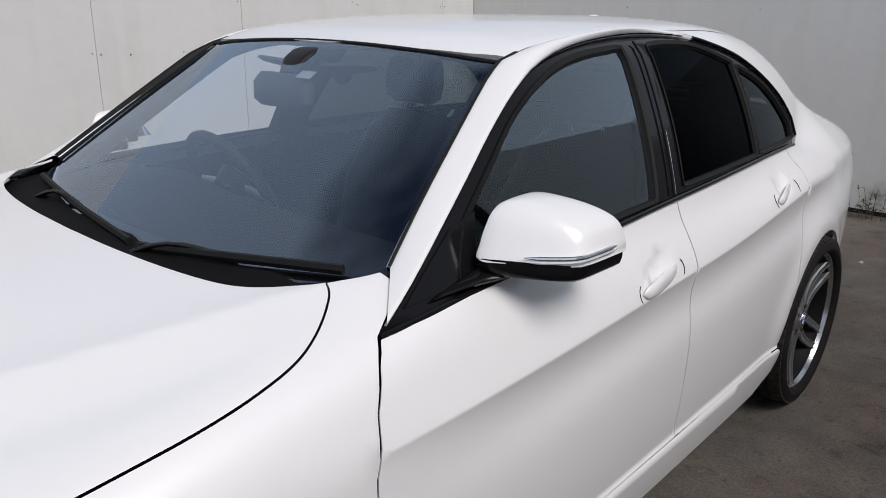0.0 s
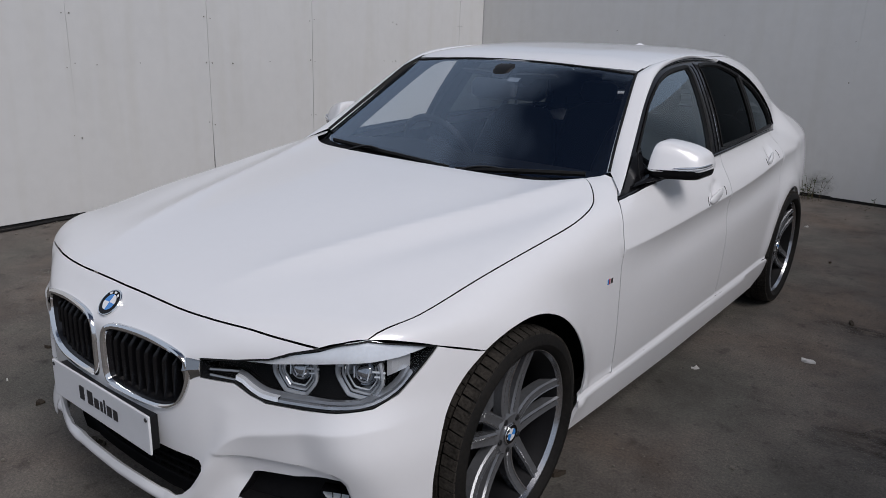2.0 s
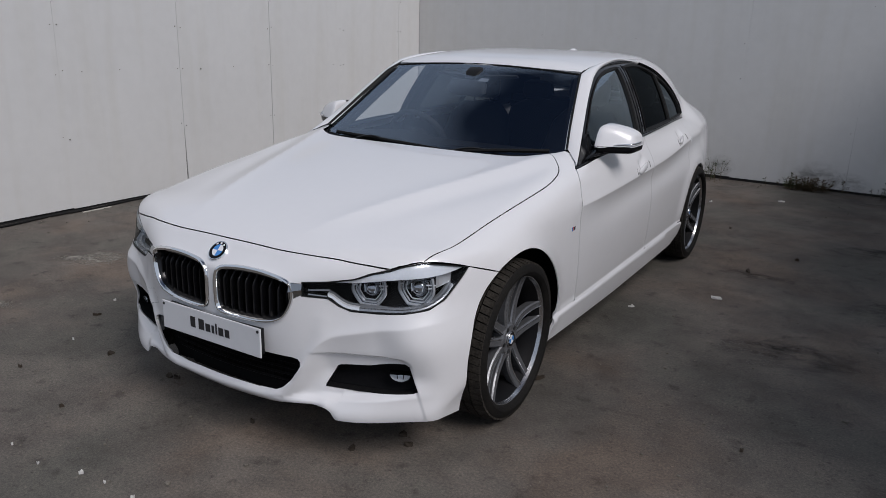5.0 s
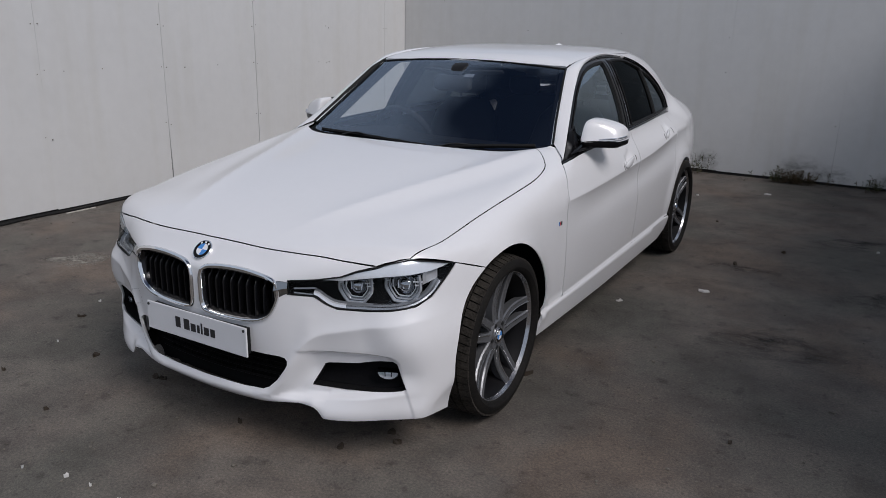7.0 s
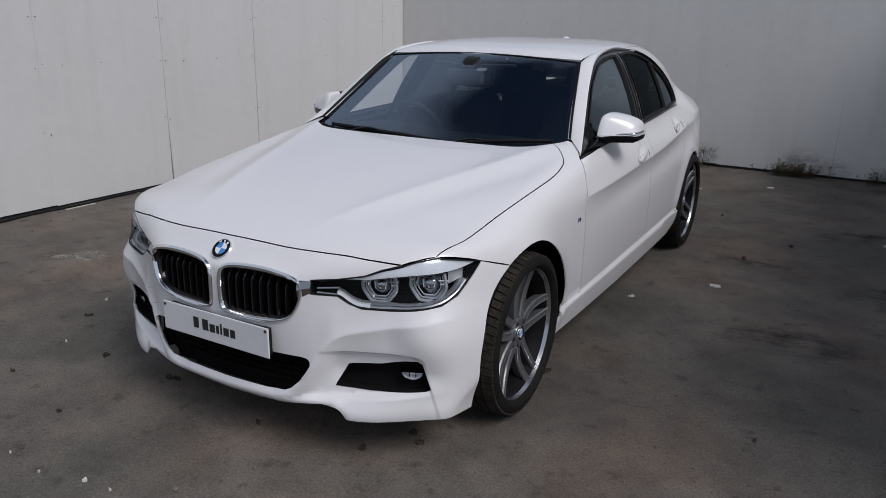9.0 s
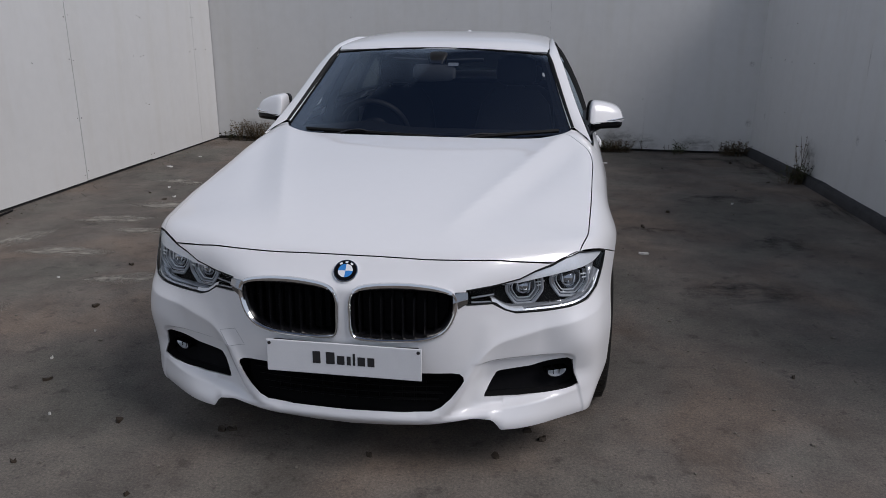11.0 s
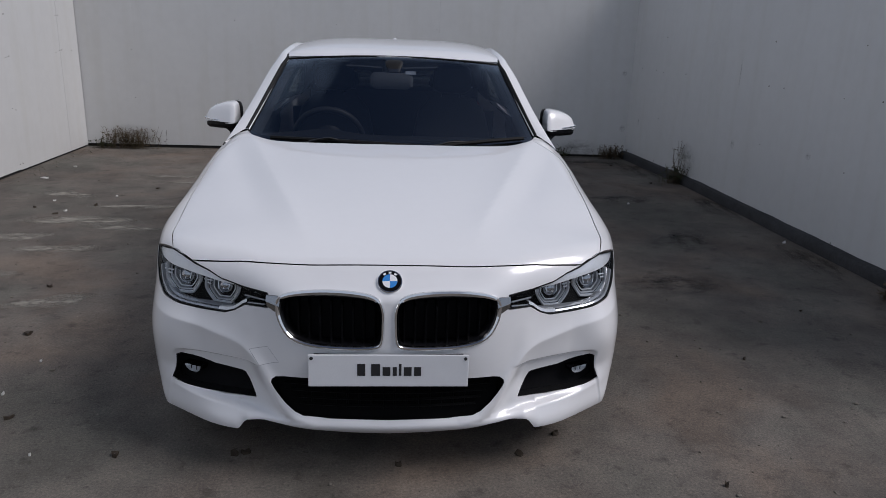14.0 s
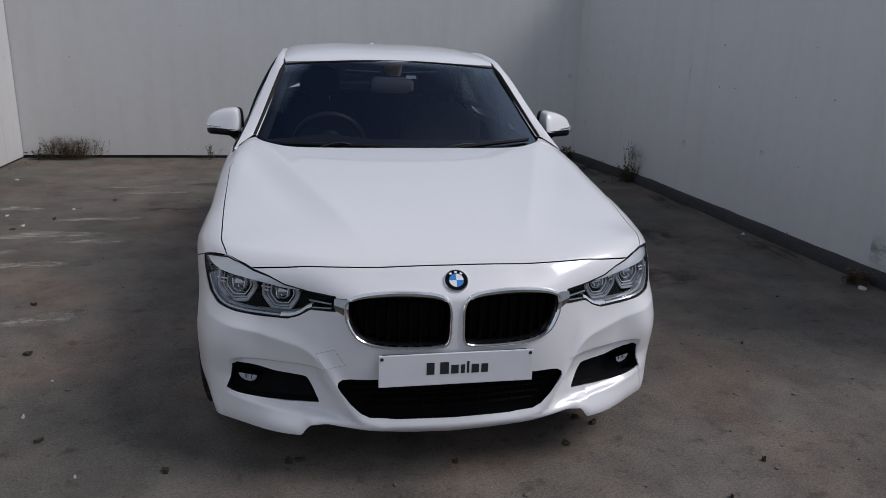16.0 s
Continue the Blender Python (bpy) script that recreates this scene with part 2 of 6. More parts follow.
def skin(p):
    x, y, z = np.abs(p[:, 0]), p[:, 1], p[:, 2]
    # flanks: plan curve, upright curve, the swage line through the handles, wheel-arch lips, the skirt
    dz = z - swage(y)
    fold = np.sqrt(dz * dz + 6e-6)
    crease = 0.018 * np.exp(-(fold + dz) / 2 / 0.085 - (fold - dz) / 2 / 0.038) * step(0.1, 0.9, y) * (1 - step(3.3, 3.8, y))
    crease = crease - 0.011 * np.exp(-((dz + 0.085) / 0.07) ** 2) * step(0.4, 1.2, y) * (1 - step(3.0, 3.6, y))
    lips = 0
    for yc in (-0.04, 2.825):
        r = np.hypot(y - yc, z - 0.325)
        lips = lips + (0.024 if yc < 1 else 0.014) * np.exp(-((r - 0.375) / 0.07) ** 2) * step(0.2, 0.45, z)
    cups = 0
    for yc, zc in ((1.49, 0.853), (2.385, 0.915)):
        cups = cups - 0.015 * np.exp(-(((y - yc) / 0.048) ** 4 + ((z - zc - 0.010 - 0.2 * (y - yc)) / 0.029) ** 4))
    skirt = 0.017 * (1 - step(-0.008, 0.010, z - 0.318 - 0.013 * (y - 0.32))) * step(0.2, 0.3, y) * (1 - step(2.5, 2.6, y))
    corner = 0.054 * np.exp(-((z - 0.49) / 0.155) ** 2) * (1 - step(-0.36, -0.06, y))
    side = x - (corner + plan_side(y) + rise_side(z) + crease + lips + skirt + cups)
    # bonnet, boot and belt
    drop = top_drop(y) * (x / 0.75) ** 2.4
    ridge_x = 0.473 + 0.326 * y
    ridge = 0.013 * np.exp(-np.sqrt((x - ridge_x) ** 2 + 1.2e-4) / 0.06) * step(-0.7, -0.3, y)
    hollow = -0.009 * np.exp(-((x - ridge_x - 0.11) / 0.07) ** 2) * step(-0.6, 0.0, y)
    top = (z - top_line(y) + drop - (ridge + hollow) * (1 - step(0.6, 0.9, y))) * 0.92
    # nose, with the lower intake's blade and the recessed lamp pockets
    blade = 0.019 * np.exp(-(near_line(x, z, [(0, 0.222), (0.24, 0.228), (0.31, 0.255), (0.365, 0.310), (0.405, 0.385), (0.44, 0.46), (0.46, 0.56)]) / 0.028) ** 2) * (1 - 0.85 * step(0.36, 0.50, z))
    spread = 0.019 * np.exp(-(near_line(x, z, [(0, 0.222), (0.24, 0.228), (0.47, 0.236)]) / 0.028) ** 2)
    blade = np.maximum(blade, spread) + 0.3 * np.minimum(blade, spread) * step(0.20, 0.30, x)
    u = NX + 0.5 * np.arctan2(np.maximum(x - NX, 0), np.maximum(NY - y, 0.02))
    qu, qz = u - PU - PL * (PZ - z), z - PZ
    edge = np.hypot(np.maximum(qu, 0), np.maximum(qz, 0)) + np.minimum(np.maximum(qu, qz), 0) - PR
    inset = (1 - step(-0.009, 0.005, edge)) * step(-0.01, 0.07, x - 0.395 - 0.40 * (z - 0.385))
    ledge = 0.262 + 0.11 * (x - 0.54)
    shelf = 1 - step(-0.006, 0.018, z - ledge)
    depth = 0.021 - 0.008 * step(0.64, 0.76, x)
    nose = nose_line(z) + nose_sweep(x) * (0.76 + 0.24 * step(0.33, 0.64, z)) - blade
    nose = nose - 0.055 * np.exp(-((z - 0.50) / 0.11) ** 2) * step(0.63, 0.81, x)
    # the bumper's cheek falls back below a crease that runs from the lamp's corner to the lower intake
    fall = crease_z(np.minimum(x, 0.9)) - z
    rib = 0.015 * np.exp(-np.sqrt(fall * fall + 2e-5) / 0.050)
    fall = 0.15 * (fall + np.sqrt(fall * fall + 2e-5)) / 2
    nose = nose + fall * step(0.395, 0.47, x) * (1 - step(0.72, 0.86, x)) * step(0.285, 0.37, z) - rib * step(0.40, 0.48, x) * (1 - step(0.80, 0.90, x))
    nose = nose + 0.036 * step(0.68, 0.76, z) * (1 - step(0.22, 0.50, x))
    nose = nose + inset * (depth * (1 - shelf) + shelf * (0.002 - 0.014 * step(0.42, 0.60, x) + 0.020 * step(0.60, 0.76, x))) - (0.020 + 0.030 * (1 - step(0.50, 0.74, x))) * step(0.42, 0.53, x) * (1 - step(0.18, 0.28, z))
    front = (nose - y) / np.sqrt(1 + (1.2 * np.clip(x - 0.3, 0, 1)) ** 2 * 4)
    f = smax(smax(side, top, 0.10), front, 0.018 + 0.027 * step(0.38, 0.54, z) + 0.015 * step(0.55, 0.68, z))
    rear = y - tail_line(z) + 0.20 * (x / 0.8) ** 3
    f = smax(f, rear, 0.10)
    return smin(f, cabin(p), 0.03 + 0.13 * step(2.78, 3.15, y))


def meet(o, d, lo, hi, field=skin):
    """Where rays leave the skin: o + s d, inside at s = lo and outside at s = hi."""
    a, b = np.full(len(o), lo), np.full(len(o), hi)
    for _ in range(26):
        m = (a + b) / 2
        out = field(o + d * m[:, None]) > 0
        b, a = np.where(out, m, b), np.where(out, a, m)
    return o + d * ((a + b) / 2)[:, None]


def slope(p, field=skin):
    e, g = 0.002, np.zeros_like(p)
    for k in range(3):
        q = np.zeros(3)
        q[k] = e
        g[:, k] = field(p + q) - field(p - q)
    return g / np.linalg.norm(g, axis=1)[:, None]


# four ways to lay a flat outline on the skin: from the side, from above, from ahead, round the nose, and round a lengthwise axis
def side_map(q):
    n = len(q)
    return meet(np.column_stack([np.zeros(n), q[:, 0], q[:, 1]]), np.tile((1.0, 0, 0), (n, 1)), 0.10, 1.3)


def flank_map(q):
    n = len(q)
    return meet(np.column_stack([np.zeros(n), q[:, 0], q[:, 1]]), np.tile((1.0, 0, 0), (n, 1)), 0.10, 1.3, flanks)


def top_map(q):
    n = len(q)
    return meet(np.column_stack([q[:, 0], q[:, 1], np.zeros(n)]), np.tile((0, 0, 1.0), (n, 1)), 0.55, 2.0)


def screen_map(q):
    n = len(q)
    return meet(np.column_stack([q[:, 0], np.full(n, 1.9), q[:, 1]]), np.tile((0, -1.0, 0), (n, 1)), 0.0, 3.0, cabin)


def back_map(q):
    n = len(q)
    return meet(np.column_stack([q[:, 0], np.full(n, 2.1), q[:, 1]]), np.tile((0, 1.0, 0), (n, 1)), 0.0, 3.0)


def nose_map(q):
    u, z = q[:, 0], q[:, 1]
    th = np.clip((u - NX) / 0.5, 0, math.pi / 2)
    o = np.column_stack([np.minimum(u, NX), NY + np.maximum(u - NX - 0.25 * math.pi, 0), z])
    return meet(o, np.column_stack([np.sin(th), -np.cos(th), 0 * u]), 0.02, 1.5)


def nose_uv(p):
    x, y, z = p
    if y > NY:
        return (NX + 0.25 * math.pi + y - NY, z)
    return (x, z) if x <= NX else (NX + 0.5 * math.atan2(x - NX, NY - y), z)


def front_uv(x, z):
    """The nose map's place of a point seen from ahead."""
    p = meet(np.array([[x, 0.4, z]]), np.array([[0, -1.0, 0]]), 0.0, 2.0)[0]
    return nose_uv(p)


AX, AZ = 0.42, 0.58


def axis_map(q):
    n, a = len(q), q[:, 1] / 0.4
    return meet(np.column_stack([np.full(n, AX), q[:, 0], np.full(n, AZ)]), np.column_stack([np.cos(a), 0 * a, np.sin(a)]), 0.0, 1.3)


def axis_uv(p):
    return (p[1], 0.4 * math.atan2(p[2] - AZ, p[0] - AX))


BX, BZ = 0.10, 0.85


def cabin_map(q):
    n, a = len(q), q[:, 1] / 0.6
    return meet(np.column_stack([np.full(n, BX), q[:, 0], np.full(n, BZ)]), np.column_stack([np.cos(a), 0 * a, np.sin(a)]), 0.0, 1.4)


def cabin_uv(p):
    return (p[1], 0.6 * math.atan2(p[2] - BZ, p[0] - BX))


def on(mapping, *pts):
    return [tuple(p) for p in mapping(np.array(pts, float))]


def bend(pts, n=8, closed=False):
    """A Catmull-Rom curve through points (any dimension), n steps a span."""
    p = [np.array(a, float) for a in pts]
    p = [p[-1], *p, p[0], p[1]] if closed else [2 * p[0] - p[1], *p, 2 * p[-1] - p[-2]]
    out = []
    for a, b, c, d in zip(p, p[1:], p[2:], p[3:]):
        for i in range(n):
            t = i / n
            out.append(tuple(0.5 * (2 * b + (c - a) * t + (2 * a - 5 * b + 4 * c - d) * t * t + (3 * b - a - 3 * c + d) * t ** 3)))
    if not closed:
        out.append(tuple(p[-2]))
    return out


def along(pts, n):
    """n points at even distances along a polyline."""
    p = np.array(pts, float)
    d = np.concatenate([[0], np.cumsum(np.linalg.norm(np.diff(p, axis=0), axis=1))])
    return np.column_stack([np.interp(np.linspace(0, d[-1], n), d, p[:, k]) for k in range(p.shape[1])])


def tidy(loop, gap):
    """A closed loop with no doubled points, its points at most 3 cm apart, drawn in by gap."""
    pts = [np.array(loop[0], float)]
    for q in loop[1:]:
        q = np.array(q, float)
        d = np.linalg.norm(q - pts[-1])
        if d < 0.003:
            continue
        m = int(d / 0.03)
        pts += [pts[-1] + (q - pts[-1]) * (i + 1) / (m + 1) for i in range(m)] + [q]
    d = np.linalg.norm(pts[0] - pts[-1])
    if d < 0.003:
        pts.pop()
    else:
        m = int(d / 0.03)
        pts += [pts[-1] + (pts[0] - pts[-1]) * (i + 1) / (m + 1) for i in range(m)]
    p = np.array(pts)
    area = np.sum(p[:, 0] * np.roll(p[:, 1], -1) - np.roll(p[:, 0], -1) * p[:, 1])
    if area < 0:
        p = p[::-1]
    if gap:
        e = np.roll(p, -1, 0) - np.roll(p, 1, 0)
        nrm = np.column_stack([-e[:, 1], e[:, 0]]) / np.maximum(np.linalg.norm(e, axis=1), 1e-9)[:, None]
        p = p + nrm * gap
    return p


def within(p, loop):
    x, y = p[:, 0], p[:, 1]
    c = np.zeros(len(p), bool)
    for (x0, y0), (x1, y1) in zip(loop, np.roll(loop, -1, 0)):
        if y0 != y1:
            c ^= ((y0 > y) != (y1 > y)) & (x < (x1 - x0) * (y - y0) / (y1 - y0) + x0)
    return c


def fill(loops, grain, lines=()):
    """Triangles over a flat region: the first loop its edge, the others holes."""
    from mathutils.geometry import delaunay_2d_cdt
    verts, edges, spots = [], [], []
    for lp in loops:
        n0 = len(verts)
        verts += [Vector(p) for p in lp]
        edges += [(n0 + i, n0 + (i + 1) % len(lp)) for i in range(len(lp))]
    extra = []
    for ln in lines:
        ln = along(ln, max(2, int(np.linalg.norm(np.diff(np.array(ln), axis=0), axis=1).sum() / 0.009)))
        n0 = len(verts)
        verts += [Vector(p) for p in ln]
        edges += [(n0 + i, n0 + i + 1) for i in range(len(ln) - 1)]
        extra.append(ln)
    lo, hi = loops[0].min(0), loops[0].max(0)
    gx, gy = np.meshgrid(np.arange(lo[0], hi[0], grain), np.arange(lo[1], hi[1], grain * 0.87))
    gx = gx + (np.arange(gx.shape[0]) % 2)[:, None] * grain / 2
    g = np.column_stack([gx.ravel(), gy.ravel()])
    keep = within(g, loops[0])
    for lp in loops[1:]:
        keep &= ~within(g, lp)
    g = g[keep]
    rim = np.vstack(list(loops) + extra)
    if len(g):
        d = np.min(np.linalg.norm(g[:, None] - rim[None], axis=2), axis=1)
        spots = [Vector(p) for p in g[d > grain * 0.55]]
    v, _, f, *_ = delaunay_2d_cdt(verts + spots, edges, [], 0, 1e-6)
    v = np.array([tuple(a) for a in v])
    f = np.array([tuple(a) for a in f])
    mid = v[f].mean(1)
    keep = within(mid, loops[0])
    for lp in loops[1:]:
        keep &= ~within(mid, lp)
    return v, f[keep]


def finish(name, verts, faces, mat, parent=None, normals=None, smooth=True, label=""):
    me = bpy.data.meshes.new(name)
    me.from_pydata([tuple(map(float, v)) for v in verts], [], [tuple(map(int, f)) for f in faces])
    me.materials.append(mat)
    if smooth:
        me.polygons.foreach_set("use_smooth", [True] * len(me.polygons))
    if normals is not None:
        me.normals_split_custom_set_from_vertices([tuple(map(float, n)) for n in normals])
    me.update()
    ob = new(name, me)
    ob.parent = parent
    if label:
        ob["label"] = label
    return ob


def panel(name, loop, mapping, mat, parent, holes=(), grain=0.03, gap=0.002, off=0.0, lip=0.014, right=False, both=False, label="", lines=(), field=None):
    """A sheet-metal or glass panel: a flat outline laid on the skin, its rim turned inwards by lip. right: mirrored to -x; both: one panel across the middle."""
    outer = tidy(loop, gap)
    loops = [outer] + [tidy(h, -gap) for h in holes]
    v2, f = fill(loops, grain, lines)
    p = mapping(v2)
    n = slope(p, field or (flanks if mapping is flank_map else skin))
    if both:
        n[:, 0] = np.where(np.abs(p[:, 0]) < 1e-4, 0, n[:, 0])
    p = p + n * off
    # faces look outwards
    a, b, c = p[f[:, 0]], p[f[:, 1]], p[f[:, 2]]
    turn = np.einsum("ij,ij->i", np.cross(b - a, c - a), n[f[:, 0]]) < 0
    f[turn] = f[turn][:, ::-1]
    verts, norms, faces = list(p), list(n), [tuple(t) for t in f]
    if lip:
        seen = {}
        for t in f:
            for i in range(3):
                e = (t[i], t[(i + 1) % 3])
                key = (min(e), max(e))
                seen[key] = None if key in seen else e
        rim = [e for e in seen.values() if e]
        for i, j in rim:
            k = len(verts)
            w = np.cross(p[j] - p[i], n[i])
            w = w / max(np.linalg.norm(w), 1e-9)
            verts += [p[i], p[j], p[j] - n[j] * lip - w * 0.003, p[i] - n[i] * lip - w * 0.003]
            norms += [w] * 4
            faces.append((k, k + 3, k + 2, k + 1))
    if right:
        verts = [v * (-1, 1, 1) for v in map(np.array, verts)]
        norms = [v * (-1, 1, 1) for v in map(np.array, norms)]
        faces = [t[::-1] for t in faces]
    return finish(name, verts, faces, mat, parent, norms, True, label)


def halves(name, loop, mapping, mat, parent, **kw):
    panel(name, loop, mapping, mat, parent, **kw)
    return panel(name, loop, mapping, mat, parent, right=True, **kw)


def signed_map(m):
    """A map made for x > 0, used on both halves."""
    def at(q):
        s = np.where(q[:, 0] < 0, -1.0, 1.0)
        p = m(np.column_stack([np.abs(q[:, 0]), q[:, 1]]))
        p[:, 0] *= s
        return p
    return at


# ---- the car ----
car = tagged(new("car"), "white four-door sports saloon parked on the yard, sidelights off", "car")

# seams
hood_side = on(top_map, *bend([(0.748, -0.512), (0.774, -0.41), (0.784, -0.29), (0.798, -0.05), (0.808, 0.18), (0.815, 0.33), (0.812, 0.43), (0.798, 0.51), (0.765, 0.575), (0.72, 0.632), (0.685, 0.655)], 4))
hood_front = bend([(0, -0.700), (0.25, -0.695), (0.395, -0.679), (0.515, -0.645), (0.612, -0.611), (0.664, -0.590)], 5)
lamp_top3 = [(0.664, -0.590), (0.705, -0.556), (0.748, -0.512)]
hood_back = bend([(0.685, 0.655), (0.655, 0.62), (0.56, 0.558), (0.40, 0.524), (0.2, 0.505), (0, 0.50)], 6)
half = hood_front + lamp_top3[1:] + [(p[0], p[1]) for p in hood_side[1:]] + hood_back[1:]
panel("bonnet", half[:-1] + [half[-1]] + [(-a, b) for a, b in reversed(half[1:-1])], signed_map(top_map), PAINT, car, both=True, grain=0.022, gap=0.0017, lip=0.005)

LAMP_LOW = [(0.392, 0.691), (0.393, 0.641), (0.474, 0.638), (0.512, 0.612), (0.550, 0.597), (0.64, 0.596), (0.72, 0.602), (0.785, 0.613)]
tip = nose_uv((0.846, -0.361, 0.738))
lamp_low = [front_uv(*q) for q in LAMP_LOW] + [nose_uv((0.808, -0.47, 0.64)), nose_uv((0.826, -0.43, 0.678)), tip]
lamp_high = [nose_uv(p) for p in on(top_map, (0.748, -0.512), (0.705, -0.556), (0.664, -0.590))] + [front_uv(0.605, 0.733), front_uv(0.555, 0.711), front_uv(0.479, 0.698)]
lamp_ridge = [nose_uv((0.80, -0.436, 0.758))]
seam_top = [nose_uv(p) for p in on(top_map, *hood_front)]
NOSE_ARCH = [(-0.2145, 0.688), (-0.293, 0.634), (-0.358, 0.553), (-0.394, 0.445), (-0.40, 0.34), (-0.375, 0.172)]
nose_arch = [nose_uv(p) for p in on(side_map, *bend(NOSE_ARCH, 4))]
bottom = [front_uv(*q) for q in ((0.822, 0.184), (0.79, 0.188), (0.70, 0.189), (0.516, 0.186), (0.508, 0.190), (0.492, 0.214), (0.480, 0.226), (0.42, 0.232), (0.34, 0.224), (0.25, 0.208), (0.13, 0.193), (0.0, 0.187))]
nose_loop = seam_top + lamp_high[3:] + lamp_low[:-1] + [tip] + nose_arch + bottom
kidney = bend([(0.022, 0.60), (0.024, 0.66), (0.05, 0.693), (0.14, 0.705), (0.25, 0.704), (0.338, 0.689), (0.360, 0.655), (0.350, 0.60), (0.318, 0.553), (0.25, 0.529), (0.14, 0.522), (0.05, 0.526), (0.026, 0.545)], 4, True)
intake = [(-0.350, 0.403), (0, 0.405), (0.350, 0.403), (0.374, 0.400), (0.386, 0.392), (0.388, 0.380), (0.378, 0.362), (0.345, 0.315), (0.312, 0.283), (0.285, 0.269), (0.2, 0.259), (0, 0.255), (-0.2, 0.259), (-0.285, 0.269), (-0.312, 0.283), (-0.345, 0.315), (-0.378, 0.362), (-0.388, 0.380), (-0.386, 0.392), (-0.374, 0.400)]
POCKET = [(0.452, 0.296), (0.455, 0.304), (0.490, 0.376), (0.500, 0.380), (0.60, 0.387)]
pocket = [front_uv(*q) for q in POCKET] + [(0.735, 0.406), (0.772, 0.411), (0.784, 0.404), (0.795, 0.37), (0.812, 0.308), (0.802, 0.302), (0.70, 0.293), (0.60, 0.288)]


def other(loop):
    return [(-a, b) for a, b in loop]


creases = []
for o in (-0.010, -0.002, 0.006):
    creases.append([(0.455, PZ + PR + o)] + [(PU + (PR + o) * math.sin(a), PZ + (PR + o) * math.cos(a)) for a in np.linspace(0, math.pi / 2, 8)] + [(PU + PR + o + PL * (PZ - z), z) for z in (0.35, 0.30, 0.25, 0.20)])
for o in (-0.007, 0.003, 0.014):
    creases.append([front_uv(x, 0.262 + 0.11 * (x - 0.54) + o) for x in np.linspace(0.52, 0.785, 12)])
for o in (-0.012, -0.004, 0.004, 0.012):
    creases.append([front_uv(x, float(crease_z(x)) + o) for x in np.linspace(0.41, 0.80, 24)])
creases += [other(c) for c in creases]
full = nose_loop + [(-a, b) for a, b in reversed(nose_loop[1:-1])]
panel("front_bumper", full, signed_map(nose_map), PAINT, car, holes=[kidney, other(kidney), intake, pocket, other(pocket)], both=True, grain=0.012, lines=creases)

# wings
arch_f = [(-0.04 + 0.398 * math.cos(a), 0.330 + 0.398 * math.sin(a)) for a in np.linspace(radians(116), radians(-4), 26)]
wing = [axis_uv(p) for p in hood_side] + [axis_uv(p) for p in on(top_map, (0.705, 0.705), (0.722, 0.745))]
wing += [axis_uv(p) for p in on(side_map, (0.745, 0.992), (0.69, 0.966), (0.645, 0.945), (0.622, 0.915), (0.592, 0.85), (0.576, 0.75), (0.58, 0.6), (0.60, 0.4), (0.607, 0.324))]
wing += [axis_uv(p) for p in on(side_map, (0.45, 0.322), *[q for q in arch_f[::-1] if q[1] > 0.322])]
wing += [axis_uv(p) for p in on(side_map, (-0.2145, 0.688))] + [axis_uv((0.846, -0.361, 0.738))] + [axis_uv((0.80, -0.436, 0.758))]
halves("front_wing", wing, axis_map, PAINT, car, lip=0.006)

# doors, rear quarter, sills
def swage_lines(y0, y1):
    ys = np.linspace(y0, y1, 30)
    return [[(y, float(swage(y)) + o) for y in ys] for o in (-0.030, -0.012, -0.004, 0.004, 0.016)]



belt = [(0.65, 0.945), (0.95, 0.968), (1.35, 0.986), (1.68, 1.0), (2.3, 1.016), (2.62, 1.014), (2.75, 1.008)]
front_edge = [(0.645, 0.943), (0.622, 0.915), (0.592, 0.85), (0.576, 0.75), (0.58, 0.6), (0.60, 0.4), (0.607, 0.324)]
halves("front_door", bend(belt[:4], 5) + [(1.68, 0.6), (1.675, 0.336)] + [(1.2, 0.330)] + front_edge[::-1], side_map, PAINT, car, lip=0.006, lines=swage_lines(0.605, 1.665) + [[(0.625, 0.338), (1.66, 0.352)], [(0.63, 0.348), (1.66, 0.362)]])
arch_r = [(2.825 + 0.362 * math.cos(a), 0.325 + 0.362 * math.sin(a)) for a in np.linspace(radians(186), radians(-14), 34)]
rear_edge = [(2.62, 1.014), (2.605, 0.92), (2.57, 0.80), (2.53, 0.62)]
halves("rear_door", bend([belt[3], belt[4], (2.62, 1.014)], 6) + rear_edge[1:] + [q for q in arch_r if q[0] < 2.52 and q[1] > 0.345][::-1] + [(2.44, 0.346), (1.675, 0.336), (1.68, 0.6)], side_map, PAINT, car, lip=0.006, lines=swage_lines(1.70, 2.57) + [[(1.695, 0.352), (2.42, 0.3615)], [(1.695, 0.362), (2.42, 0.372)]])
sill = [(0.315, 0.215), (1.2, 0.20), (2.30, 0.21), (2.44, 0.25)] + [q for q in arch_r if q[0] < 2.5 and q[1] < 0.345] + [(2.44, 0.346), (1.675, 0.336), (1.2, 0.330), (0.607, 0.324), (0.45, 0.322), (0.345, 0.321)]
halves("side_skirt", sill, side_map, PAINT, car, gap=0.0006)

halves("sill_panel", [(0.345, 0.306), (1.2, 0.314), (2.40, 0.330), (2.42, 0.362), (1.2, 0.348), (0.36, 0.338)], side_map, PAINT, car, off=-0.012, gap=0, lip=0, grain=0.012)

